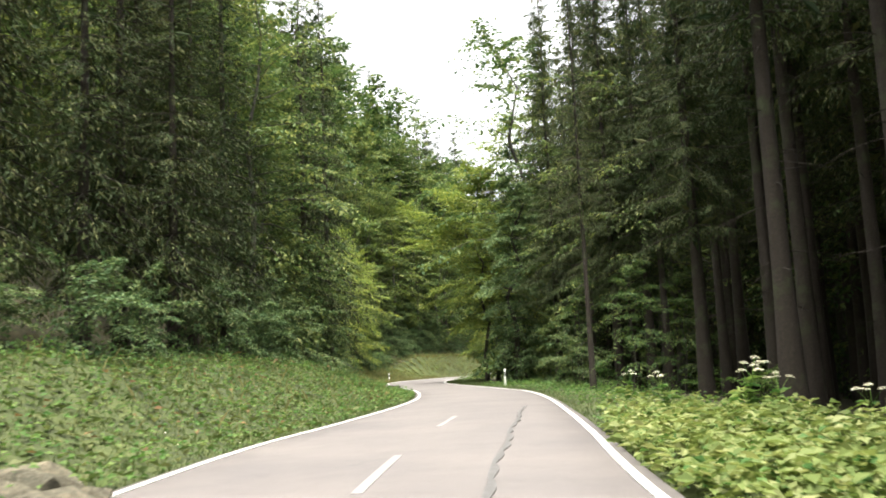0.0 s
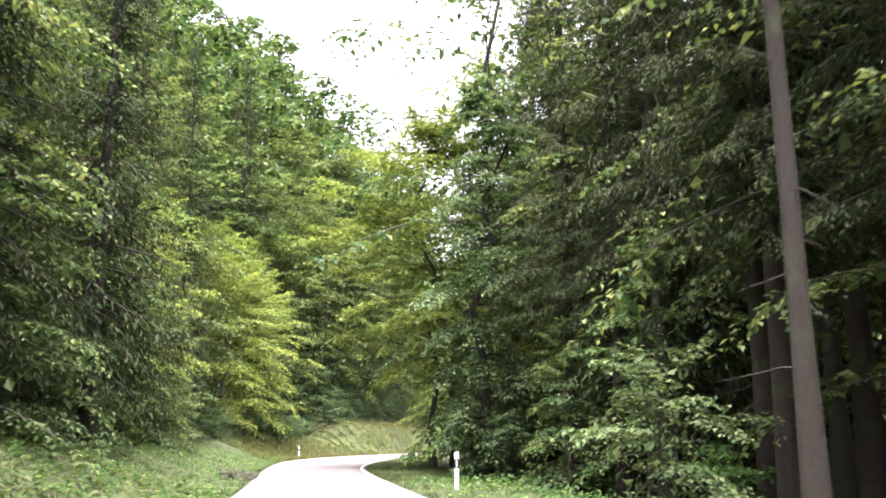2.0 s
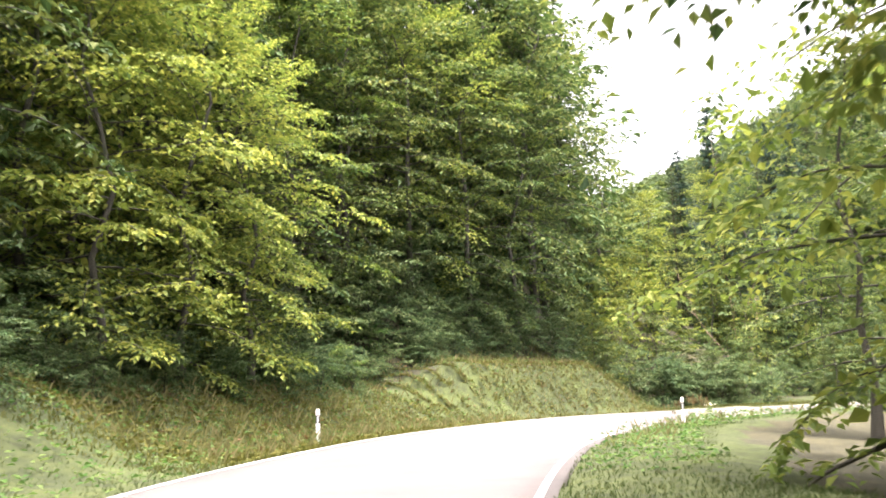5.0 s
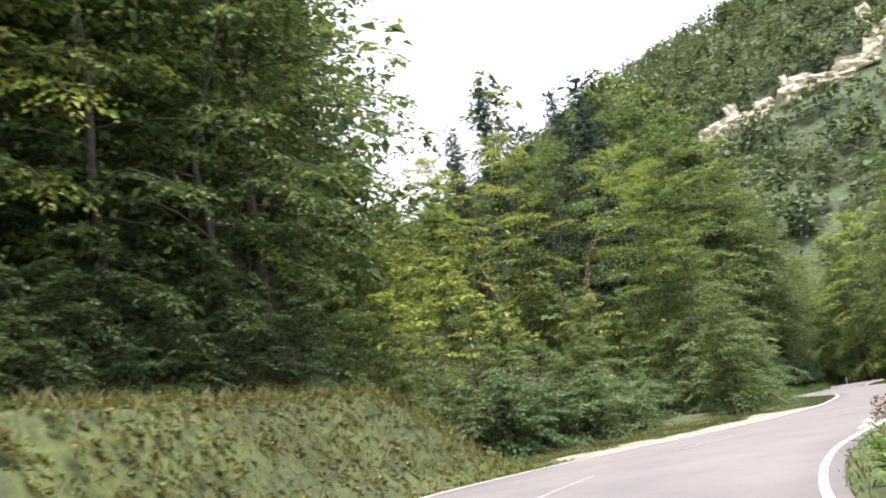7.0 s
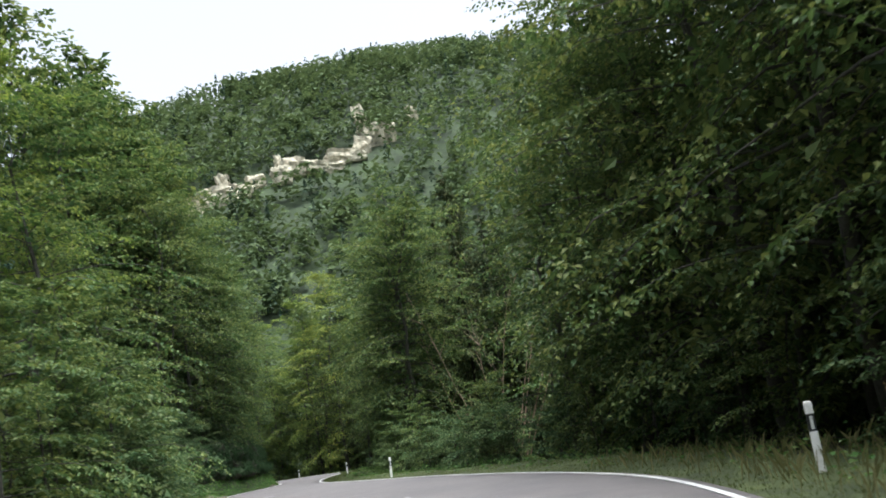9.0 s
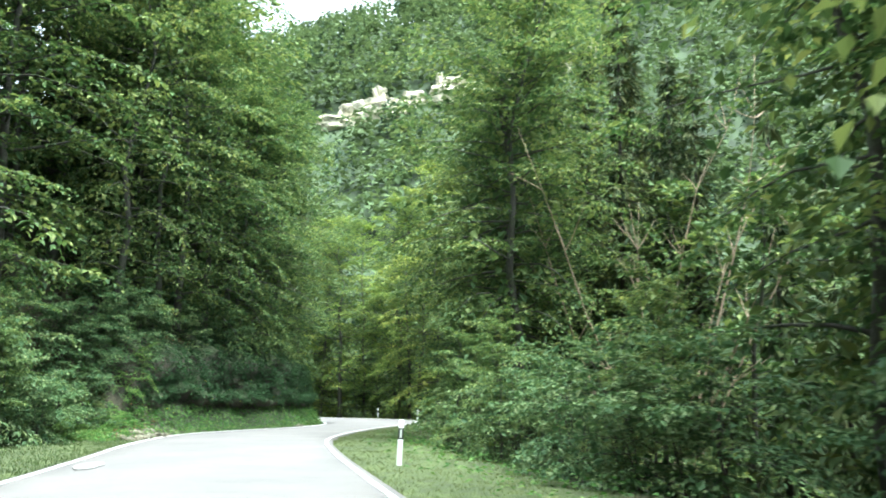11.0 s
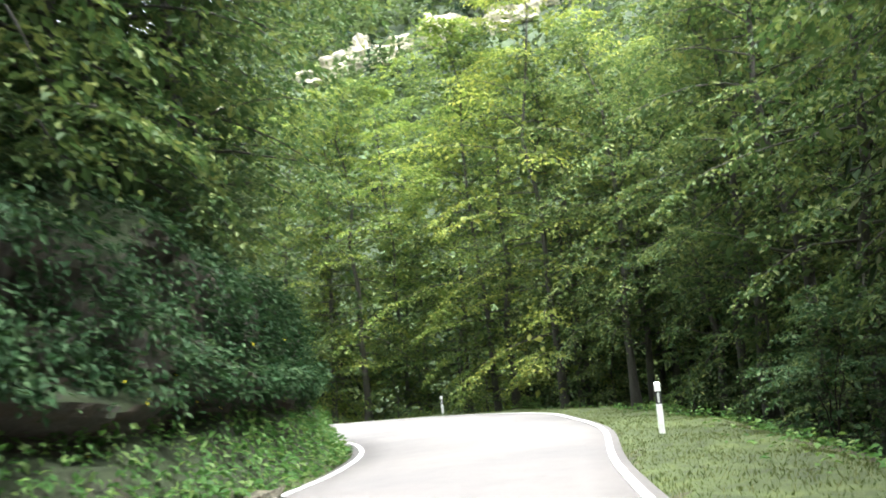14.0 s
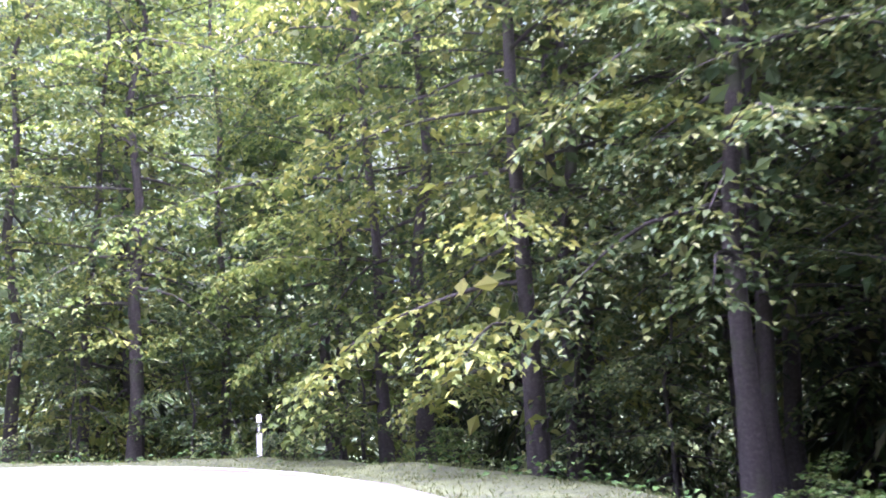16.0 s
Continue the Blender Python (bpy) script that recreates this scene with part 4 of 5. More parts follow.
# the tall dark beeches where the bend's bank ends
for x, y, k in [(-14.5, 117.5, 1.0), (-13.0, 122.5, 1.1), (-10.5, 126.5, 1.05), (-7.6, 130.0, 1.15), (-4.6, 133.4, 1.1), (-1.8, 136.4, 1.0), (-9.5, 133.5, 1.1), (-5.5, 138.0, 1.05)]:
    mid_beech[1 if k > 1.05 else 0].plant(x - 0.8, y + 0.8, k, None, 1.05)


def wood_scatter(step, lo, hi, side, kinds, size, keep=lambda x, y: True):
    """Plants the deeper wood on a jittered grid, between two distances from the road; side: 1 left, -1 right."""
    xs, ys = np.arange(-75, 150, step), np.arange(-5, 300, step)
    pts = np.array([(x + random.uniform(-0.42, 0.42) * step, y + random.uniform(-0.42, 0.42) * step) for x in xs for y in ys])
    _, ol = nearest(EDGE_L, NL, pts)
    _, orr = nearest(EDGE_R, NR, pts)
    away = np.minimum(np.abs(ol), np.abs(orr))
    on_left = np.abs(ol) < np.abs(orr)
    for p, a, left in zip(pts, away, on_left):
        if lo < a < hi and left == (side > 0) and keep(*p) and not any((p[0] - gx0) ** 2 + (p[1] - gy0) ** 2 < r * r for gx0, gy0, r in GLADES):
            random.choice(kinds).plant(float(p[0]), float(p[1]), random.uniform(*size), None, random.uniform(0.92, 1.12))


after = lambda x, y: y > 139 and x > 2 and x + y < 222      # the lower growth beyond the lay-by
slope = lambda x, y: x <= 4 and 96 < y < 215 and not after(x, y)      # the high slope above the bend
left_wood = lambda x, y: not after(x, y) and not slope(x, y) and x < 62 and y > 20
wood_scatter(5.2, 12.6, 19, 1, deep_beech + deep_beech + deep_fir, (0.95, 1.15), left_wood)
wood_scatter(5.6, 19, 34, 1, wood_beech + wood_beech + wood_sunny, (0.95, 1.2), left_wood)
wood_scatter(7.4, 34, 60, 1, wood_beech + wood_beech + wood_fir, (0.95, 1.2), left_wood)
wood_scatter(5.6, 12.6, 20, 1, deep_beech, (1.2, 1.45), slope)
wood_scatter(6.2, 20, 44, 1, wood_slope, (1.4, 1.8), slope)
wood_scatter(7.5, 44, 80, 1, wood_beech + wood_fir, (1.2, 1.5), slope)
wood_scatter(5.0, 13, 26, 1, wood_sunny + wood_beech, (0.40, 0.58), after)
wood_scatter(6.4, 26, 60, 1, wood_beech + wood_sunny + wood_fir, (0.5, 0.8), after)
wood_scatter(5.2, 12.6, 18, -1, deep_fir + deep_fir + deep_beech, (0.9, 1.1), lambda x, y: 50 < y < 96)
wood_scatter(4.6, 12.6, 19, -1, stand, (0.9, 1.1), lambda x, y: 2 < y <= 50)
wood_scatter(5.0, 19, 38, -1, stand, (0.9, 1.1), lambda x, y: -5 < y <= 60)
wood_scatter(6.4, 18, 38, -1, wood_fir + wood_beech, (0.9, 1.15), lambda x, y: 60 < y < 100)
# spruces mixed in here to darken the background towards the valley
wood_scatter(5.4, 12.6, 20, -1, deep_beech[:1] + deep_fir, (0.9, 1.15), lambda x, y: y > 136 and x > 20 and x < 125)
wood_scatter(7.0, 20, 46, -1, wood_beech + wood_fir, (0.9, 1.15), lambda x, y: y > 150 and x > 40)
wood_scatter(6.6, 12.6, 46, -1, wood_beech + wood_slope, (0.8, 1.05), lambda x, y: 97 < y <= 150 and x > 14 and x < 100)
# wood behind the start of the road, unseen, added to block the sun
for y in range(-46, -3, 6):
    for x in (10, 14, 19, 25, 32, 40):
        wood_fir[0].plant(x + random.uniform(-2, 2), y + random.uniform(-2, 2), random.uniform(0.9, 1.1))
    for x in (-12, -18, -25, -33):
        wood_beech[0].plant(x + random.uniform(-2, 2), y + random.uniform(-2, 2), random.uniform(0.9, 1.1))
# trees that stand against the sky: firs beyond the lay-by, the mixed wood before them, and the wood on the slope that closes the first straight


def reach_up(kind, tall, places):
    """Plants a kind whose prototype is so tall at each place, grown to the height at which its top shows."""
    for x, y, top in places:
        kind.plant(x, y, (top - z_at(x, y)) / tall)


reach_up(blue_fir[0], 19.0, [(21.7, 200.7, 39.4), (25.6, 200.0, 34.0), (30.6, 193.9, 36.5), (27.8, 194.6, 35.5), (17.0, 198.0, 33.0)])
reach_up(fir[0], 24.0, [(12.8, 174.3, 25.4), (22.9, 179.9, 27.5), (19.0, 181.0, 28.5), (-14.0, 95.0, 31.0), (-15.2, 118.0, 40.0), (-1.6, 147.0, 40.0), (-5.0, 149.0, 43.0), (1.2, 166.5, 46.0), (-4.4, 164.5, 49.0), (-9.2, 164.0, 53.5), (-14.4, 164.0, 58.0), (-19.5, 160.0, 60.0)])
reach_up(tall_sunny, 24.0, [(9.2, 168.7, 22.0), (16.7, 175.5, 25.0), (26.3, 178.8, 24.8), (26.0, 172.5, 20.5)])
reach_up(mid_beech[0], 17.0, [(19.4, 174.8, 24.0), (27.7, 170.5, 18.0), (5.0, 172.0, 30.0), (-1.0, 158.0, 36.0), (7.6, 75.5, 30.0)])
reach_up(near_fir[0], 26.0, [(8.8, 72.5, 32.0), (9.0, 80.5, 33.0)])
reach_up(tall_sunny, 24.0, [(79.8, 232.6, 23.5), (79.2, 226.2, 26.0), (81.5, 238.0, 20.5), (79, 241, 22.0), (75, 243.5, 23.0), (70, 247, 24.0), (65, 248.5, 24.0), (85.5, 241, 22.0), (78, 248, 24.0)])
reach_up(beech[0], 16.0, [(55.6, 210.4, 20.5), (53.0, 206.2, 20.5)])
reach_up(beech[2], 19.0, [(45.6, 153.8, 27.0), (42.0, 149.4, 27.0), (38.4, 144.8, 26.0), (48.8, 159.6, 26.0), (34.6, 140.6, 24.0)])
reach_up(tall_sunny, 24.0, [(5.8, 87.2, 25.5), (8.2, 82.0, 27.0)])
for x, y, k in [(-7.0, 61, 1.12), (-9.4, 67.5, 1.1), (-7.2, 54.0, 1.05), (-10.5, 74, 1.0), (10.2, 57.5, 1.1)]:
    fir[0].plant(x, y, k)
pole_fir[0].plant(7.1, 43.2, 0.52, None, 1.6)
near_fir[0].plant(9.6, 51.0, 1.05)
beech[2].plant(12.0, 48.0, 1.15, 2.4)
# light trees round the outside of the last bend, dark trunks beside them, and spruces added to darken the wood
for x, y, k in [(83.6, 216.9, 1.1), (80.8, 226.8, 1.05), (79.2, 221.4, 1.0), (84.5, 224.0, 1.1)]:
    tall_beech[0].plant(x, y, k)
for x, y, k in [(88, 222, 0.9), (86.5, 229, 0.9), (90, 216, 0.95), (92, 226, 1.0), (87, 210, 0.9), (94, 219, 1.0), (82, 213, 0.8)]:
    fir[0].plant(x, y, k)
tall_beech[0].plant(11.4, 62.5, 1.22, 1.0)
tall_beech[1].plant(13.0, 55.5, 1.2, 2.0)
for stock in wood_beech + wood_fir + wood_sunny + wood_slope + stand:
    stock.finish()

# ---- distant woods on the hill across the valley ----
def far_woods(name, mat, seed, count, conifer, label, u_range, v_range, keep=None):
    rng = np.random.default_rng(seed)
    u, v = rng.uniform(*u_range, count), rng.uniform(*v_range, count)
    x, y = 60 + u * 0.48 + v * 0.877, 215 + u * 0.877 - v * 0.48
    z, _ = height(np.column_stack([x, y]))
    ok = np.ones(count, bool) if keep is None else keep(u, v, z)
    x, y, z = x[ok], y[ok], z[ok]
    m = len(x)
    q = 34
    tall, wide = rng.uniform(9, 15, m) * (1.15 if conifer else 1.0), rng.uniform(2.2, 3.2, m) if conifer else rng.uniform(3.4, 5.4, m)
    h = rng.random((m, q)) ** 0.8
    a = rng.uniform(0, 2 * math.pi, (m, q))
    r = wide[:, None] * ((1.02 - h) if conifer else np.sqrt(np.clip(1 - (1.55 * h - 0.6) ** 2, 0.02, 1))) * rng.uniform(0.75, 1.08, (m, q))
    base = np.stack([x[:, None] + r * np.cos(a), y[:, None] + r * np.sin(a), z[:, None] + tall[:, None] * (0.08 + 0.92 * h)], 2).reshape(-1, 3)
    out = np.stack([np.cos(a), np.sin(a), (-0.5 if conifer else -0.15) + 0 * a], 2).reshape(-1, 3)
    d = unit(out + rng.normal(0, 0.35, out.shape))
    nrm = unit(np.stack([np.cos(a) * 0.5, np.sin(a) * 0.5, 0 * a + 1], 2).reshape(-1, 3) + rng.normal(0, 0.35, out.shape))
    ln = (rng.uniform(1.6, 2.9, m * q) if not conifer else rng.uniform(1.1, 2.0, m * q))
    lv, lf = leaf_quads(base - d * 0.5 * ln[:, None], d, nrm, ln, ln * (0.75 if not conifer else 0.5))
    ob = new(name, mesh_from(name, lv, lf, mat))
    return tagged(ob, label, "woods", kind="stuff")


cliff_line = lambda v: 239 + 0.12 * v
off_cliff = lambda u, v, z: (u < cliff_line(v) - 13) | (u > cliff_line(v) + 4) | (v > 77) | (v < -53)
far_woods("far_broadleaf_woods", WOODS, 5, 5400, False, "broadleaf woods covering the far hillside", (40, 500), (-280, 240), off_cliff)
far_woods("far_conifer_woods", WOODS_DARK, 6, 1100, True, "scattered dark conifers on the far hillside", (62, 500), (-280, 240), off_cliff)



def off_road(u, v, z):
    x, y = 60 + u * 0.48 + v * 0.877, 215 + u * 0.877 - v * 0.48
    _, a = nearest(EDGE_R, NR, np.column_stack([x, y]))
    return (a < -44) & (a > -230)


far_woods("valley_woods", WOODS, 15, 3000, False, "broadleaf woods along the valley floor", (-190, 45), (-20, 300), off_road)


def outcrop(seed, u, v, wide, tall, deep):
    """A craggy block of pale rock that stands out of the slope."""
    x, y = 60 + u * 0.48 + v * 0.877, 215 + u * 0.877 - v * 0.48
    rng = np.random.default_rng(seed)
    bm = bmesh.new()
    bmesh.ops.create_icosphere(bm, subdivisions=3, radius=1.0)
    for w in bm.verts:
        p = w.co.copy()
        m = max(abs(p.x), abs(p.y), abs(p.z))
        q = p / (0.85 * m + 0.15)
        k = 1 + 0.34 * noise.noise(q * 1.7 + Vector((seed, 0, 0))) + 0.2 * noise.noise(q * 4.3 + Vector((0, seed, 0)))
        step = 0.06 * math.sin(q.z * 14 + seed)
        w.co = Vector((q.x * wide / 2 * (k + step), q.y * deep / 2 * (k + step), q.z * tall / 2 * k))
    me = bpy.data.meshes.new("cliff_outcrop")
    bm.to_mesh(me)
    bm.free()
    me.materials.append(CLIFF)
    ob = new("cliff_outcrop", me)
    ob.matrix_basis = pose(x, y, z_at(x, y) + tall * 0.25, rng.uniform(-8, 8), rng.uniform(-8, 8), -28.7 + rng.uniform(-14, 14))
    return tagged(ob, "pale limestone outcrop among trees on the hillside", "rock", "cliff outcrops")


rng_c = np.random.default_rng(77)
places = [(v, rng_c.uniform(-2, 2), rng_c.uniform(7, 15), rng_c.uniform(4, 9)) for v in np.arange(-18, 54, 5.0) if rng_c.random() > 0.12]
places += [(-47, -2, 11, 9), (-44, 0, 7, 6), (57, 5, 7, 8), (63, 9, 12, 11), (68, 9, 8, 10), (61, 27, 5, 13), (63, 20, 4, 8), (84, 22, 5, 8), (0, 5, 5, 10), (22, 5, 3, 9)]
for i, (v, du, wide, tall) in enumerate(places):
    outcrop(i + 3, cliff_line(v + 1) + du, v + 1, wide, tall, 6)

# ---- delineator posts ----
def delineator(seed):
    root = new("delineator_post")
    def section(z):
        w, d = 0.062, 0.05
        return [(-w, -d, z), (-w * 0.35, d, z), (w * 0.35, d, z), (w, -d, z), (w * 0.55, -d * 1.15, z), (-w * 0.55, -d * 1.15, z)]
    def prism(z0, z1, top0=None, slope=0.0, grow=1.0):
        lo, hi = section(z0), section(z1)
        lo = [(x * grow, y * grow, z + slope * x) for x, y, z in lo]
        hi = [(x * grow, y * grow, z + slope * x) for x, y, z in hi]
        n = len(lo)
        return lo + hi, [list(range(n))[::-1], list(range(n, 2 * n))] + [[i, (i + 1) % n, n + (i + 1) % n, n + i] for i in range(n)]
    v, f = prism(-0.25, 0.57)
    child("post", mesh_from("post_lower", v, f, POST_WHITE), root)
    v, f = prism(0.57, 0.82, grow=1.0)
    band = child("band", mesh_from("post_band", v, f, POST_BLACK), root, "black band")
    v, f = prism(0.82, 0.95)
    n = len(v)
    cap = [(x * s, y * s, z) for s, z in ((0.92, 0.985), (0.6, 1.005)) for x, y, _ in section(0)]
    v = v + cap
    f = f[:1] + f[2:] + [[6 + i, 6 + (i + 1) % 6, 12 + (i + 1) % 6, 12 + i] for i in range(6)] + [[12 + i, 12 + (i + 1) % 6, 18 + (i + 1) % 6, 18 + i] for i in range(6)] + [list(range(18, 24))]
    child("cap", mesh_from("post_cap", v, f, POST_WHITE), root)
    w = 0.022
    v = [(-w, -0.0625, 0.60), (w, -0.0625, 0.60), (w, -0.0625, 0.79), (-w, -0.0625, 0.79)] + [(-w, -0.05, 0.60), (w, -0.05, 0.60), (w, -0.05, 0.79), (-w, -0.05, 0.79)]
    f = [[0, 1, 2, 3], [0, 4, 5, 1], [1, 5, 6, 2], [2, 6, 7, 3], [3, 7, 4, 0]]
    child("reflector", mesh_from("post_reflector", v, f, REFLECTOR), band, "pale rectangular reflector")
    return tagged(root, "white plastic delineator post with a black band", "road post", "delineator posts")


post = delineator(0)
POSTS = [(3.96, 59.6, 4), (-7.5, 107.0, 8), (29.6, 142.5, -38), (45.9, 174.1, -24), (76.4, 232.9, -40), (65.0, 205.9, -34), (4.35, 114.0, -10)]
for i, (x, y, yaw) in enumerate(POSTS):
    m = pose(x, y, z_at(x, y) * 0.5, random.uniform(-2, 2), random.uniform(-2, 2), yaw)
    if i == 0:
        post.matrix_basis = m
    else:
        copy_thing(post, m)

# ---- rock face beside the road ----
def rock_face():
    """A cut bank: an earthy foot, a hollow under a mossy ledge, and broken rock above it."""
    a, b = SL["rock"] - 7, SL["rock_end"] - 2
    st = np.arange(a, b, 0.36)
    hs = np.concatenate([np.linspace(-0.1, 1.0, 9), np.linspace(1.06, 2.0, 14), np.linspace(2.12, 4.9, 22)])
    rows_v = []
    i = np.arange(len(EDGE_L))
    px, py, nxx, nyy = (np.interp(st, i, c) for c in (EDGE_L[:, 0], EDGE_L[:, 1], NL[:, 0], NL[:, 1]))
    ends = step_up(st, a, a + 12) * (1 - step_up(st, b - 8, b))
    ledge = 1.22 + 0.16 * np.sin(st / 6.1) + 0.10 * np.sin(st / 2.3 + 1)
    lump = np.array([noise.noise(Vector((s / 3.2, 0, 5))) for s in st])
    for h in hs:
        crag = np.zeros(len(st))
        for k, s in enumerate(st):
            q = Vector((s / 2.6, h * 0.8, 3))
            blocks = noise.cell(Vector((s / 1.9 + 0.6 * noise.noise(q), h * 1.7 + 0.5 * noise.noise(q * 2), 0)))
            crag[k] = 0.30 * noise.noise(q) + 0.16 * blocks + 0.12 * noise.noise(Vector((s / 0.9, h * 2.6, 9))) + 0.06 * noise.noise(Vector((s / 0.35, h * 6, 1)))
        foot = 0.40 + 0.75 * np.clip(h, 0, 1.1)
        hollow = 0.70 * np.exp(-((h - ledge) / 0.17) ** 2) * step_up(lump, -0.25, 0.15)
        lip = -0.34 * np.exp(-((h - ledge - 0.42) / 0.22) ** 2)
        wall = 0.16 * np.clip(h - 1.6, 0, 2.6) + 1.8 * np.clip(h - (3.6 + 0.5 * lump) * (0.6 + 0.4 * ends), 0, 1.6)
        off = foot + hollow + lip + wall + crag * (0.35 + 0.65 * step_up(h, 0.4, 1.4)) + (1 - ends) * 1.3
        z = h * (0.25 + 0.75 * ends) + 0.05 * np.sin(st / 1.3) * step_up(h, 0.2, 1.0)
        rows_v.append(np.column_stack([px + nxx * off, py + nyy * off, z]))
    n, m = len(st), len(hs)
    v = np.vstack(rows_v)
    k = (np.arange(m - 1)[:, None] * n + np.arange(n - 1)[None, :]).ravel()
    ob = new("rock_face", mesh_from("rock_face", v, np.stack([k, k + n, k + n + 1, k + 1], 1), MOSSY_ROCK))
    return tagged(ob, "dark mossy limestone face with ledges above the road", "rock face", kind="structure"), v


face, face_v = rock_face()


def rock_mesh(seed, mat):
    bm = bmesh.new()
    bmesh.ops.create_icosphere(bm, subdivisions=2, radius=0.5)
    for w in bm.verts:
        q = w.co.copy()
        m = max(abs(q.x), abs(q.y), abs(q.z))
        q = q / (0.6 * m / 0.5 + 0.4)
        k = 1 + 0.5 * noise.noise(q * 3 + Vector((seed * 3.1, 0, 0))) + 0.3 * noise.noise(q * 8 + Vector((0, seed, 0)))
        w.co = Vector((q.x * k * 1.3, q.y * k, q.z * k * 0.62))
    me = bpy.data.meshes.new("rock")
    bm.to_mesh(me)
    bm.free()
    me.materials.append(mat)
    return me


rock_meshes = [rock_mesh(s, PALE_ROCK) for s in range(5)]
dark_rocks = [rock_mesh(s, ROCK) for s in range(5, 9)]


def rocks(places, spread, sizes, count, label, seed, kinds=rock_meshes):
    rng = np.random.default_rng(seed)
    for x, y in places:
        for _ in range(count):
            px, py = x + rng.normal(0, spread), y + rng.normal(0, spread * 1.3)
            ob = new("rock", kinds[rng.integers(len(kinds))])
            s = rng.uniform(*sizes)
            ob.matrix_basis = Matrix.LocRotScale((px, py, z_at(px, py) - 0.04 * s), Euler(tuple(rng.uniform(-0.35, 0.35, 2)) + (rng.uniform(0, 6.28),)), (s, s, s))
            tagged(ob, label, "rock", "loose stones")


rocks([(-2.9, 13.0), (-3.3, 14.4), (-3.0, 12.0), (-2.7, 13.8)], 0.3, (0.5, 1.1), 4, "flat pale limestone lying in the bank", 3)
rocks([(-3.9, 67.6), (-4.1, 68.6), (-4.4, 69.8)], 0.35, (0.25, 0.7), 7, "dark earthy stone in the grass bank", 4, dark_rocks)
rocks([(-4.1, 68.4)], 0.6, (0.12, 0.25), 4, "small pale stone in the grass bank", 14)
rocks([(43.6, 190.0), (44.3, 191.4), (44.9, 192.8)], 0.4, (0.2, 0.65), 10, "rough limestone at the foot of the rock face", 5)
rocks([(43.9, 189.6), (44.5, 191.0), (44.9, 192.2)], 0.35, (0.07, 0.2), 7, "small pale stone in the earth bank", 16)
rocks([(49.6, 199.6), (52.2, 202.1), (55.4, 205.2)], 0.5, (0.2, 0.5), 4, "small pale stone fallen from the rock face", 6)

# ---- grass and herbs on the verges ----
def verge_points(rng, count, line, nrm, sign, a, b, lo, hi, power=1.0):
    st = rng.uniform(a, b, count)
    o = lo + (hi - lo) * rng.random(count) ** power
    i = np.arange(len(line))
    base = np.column_stack([np.interp(st, i, line[:, 0]), np.interp(st, i, line[:, 1])])
    n = np.column_stack([np.interp(st, i, nrm[:, 0]), np.interp(st, i, nrm[:, 1])])
    xy = base + n * sign * o[:, None]
    _, ol = nearest(EDGE_L, NL, xy)
    _, orr = nearest(EDGE_R, NR, xy)
    z, cover = height(xy)
    ok = ~((ol < 0.02) & (orr > -0.02)) & (cover != 3)
    return xy[ok], z[ok]


def blades(rng, xy, z, tall, width):
    n = len(xy)
    h = rng.uniform(*tall, n) * (0.7 + 0.5 * (0.5 + 0.5 * wobble(xy[:, 0], xy[:, 1], 1.1)))
    w = rng.uniform(*width, n)
    a = rng.uniform(0, 6.283, n)
    lean = rng.uniform(0.1, 0.7, n) * h
    b = rng.uniform(0, 6.283, n)
    p = np.column_stack([xy, z - 0.02])
    s = np.column_stack([np.cos(a), np.sin(a), 0 * a]) * w[:, None] / 2
    mid_p = p + np.column_stack([np.cos(b) * lean * 0.35, np.sin(b) * lean * 0.35, h * 0.6])
    tip = p + np.column_stack([np.cos(b) * lean, np.sin(b) * lean, h])
    v = np.stack([p - s, p + s, mid_p + s * 0.8, tip], 1).reshape(-1, 3)
    return v, np.arange(4 * n).reshape(n, 4)


def meadow(name, mat, label, seed, strips, tall, width):
    rng = np.random.default_rng(seed)
    pts = [verge_points(rng, *s) for s in strips]
    xy, z = np.vstack([p[0] for p in pts]), np.concatenate([p[1] for p in pts])
    v, f = blades(rng, xy, z, tall, width)
    return tagged(new(name, mesh_from(name, v, f, mat)), label, "grass", kind="stuff")


def herbs(name, mat, label, seed, strips, tall, size, lift=0.4):
    rng = np.random.default_rng(seed)
    pts = [verge_points(rng, *s) for s in strips]
    xy, z = np.vstack([p[0] for p in pts]), np.concatenate([p[1] for p in pts])
    n = len(xy)
    clump = np.clip(0.55 + 0.75 * wobble(xy[:, 0], xy[:, 1], 0.8, 2), 0.12, 1.2)
    base = np.column_stack([xy, z + clump * rng.uniform(*tall, n)])
    a = rng.uniform(0, 6.283, n)
    d = np.column_stack([np.cos(a), np.sin(a), rng.uniform(-0.35, lift, n)])
    nrm = unit(np.array([0, 0, 1.0]) + rng.normal(0, 0.35, (n, 3)))
    ln = rng.uniform(*size, n)
    v, f = leaf_quads(base, d, nrm, ln, ln * 0.6)
    return tagged(new(name, mesh_from(name, v, f, mat)), label, "plants", kind="stuff")


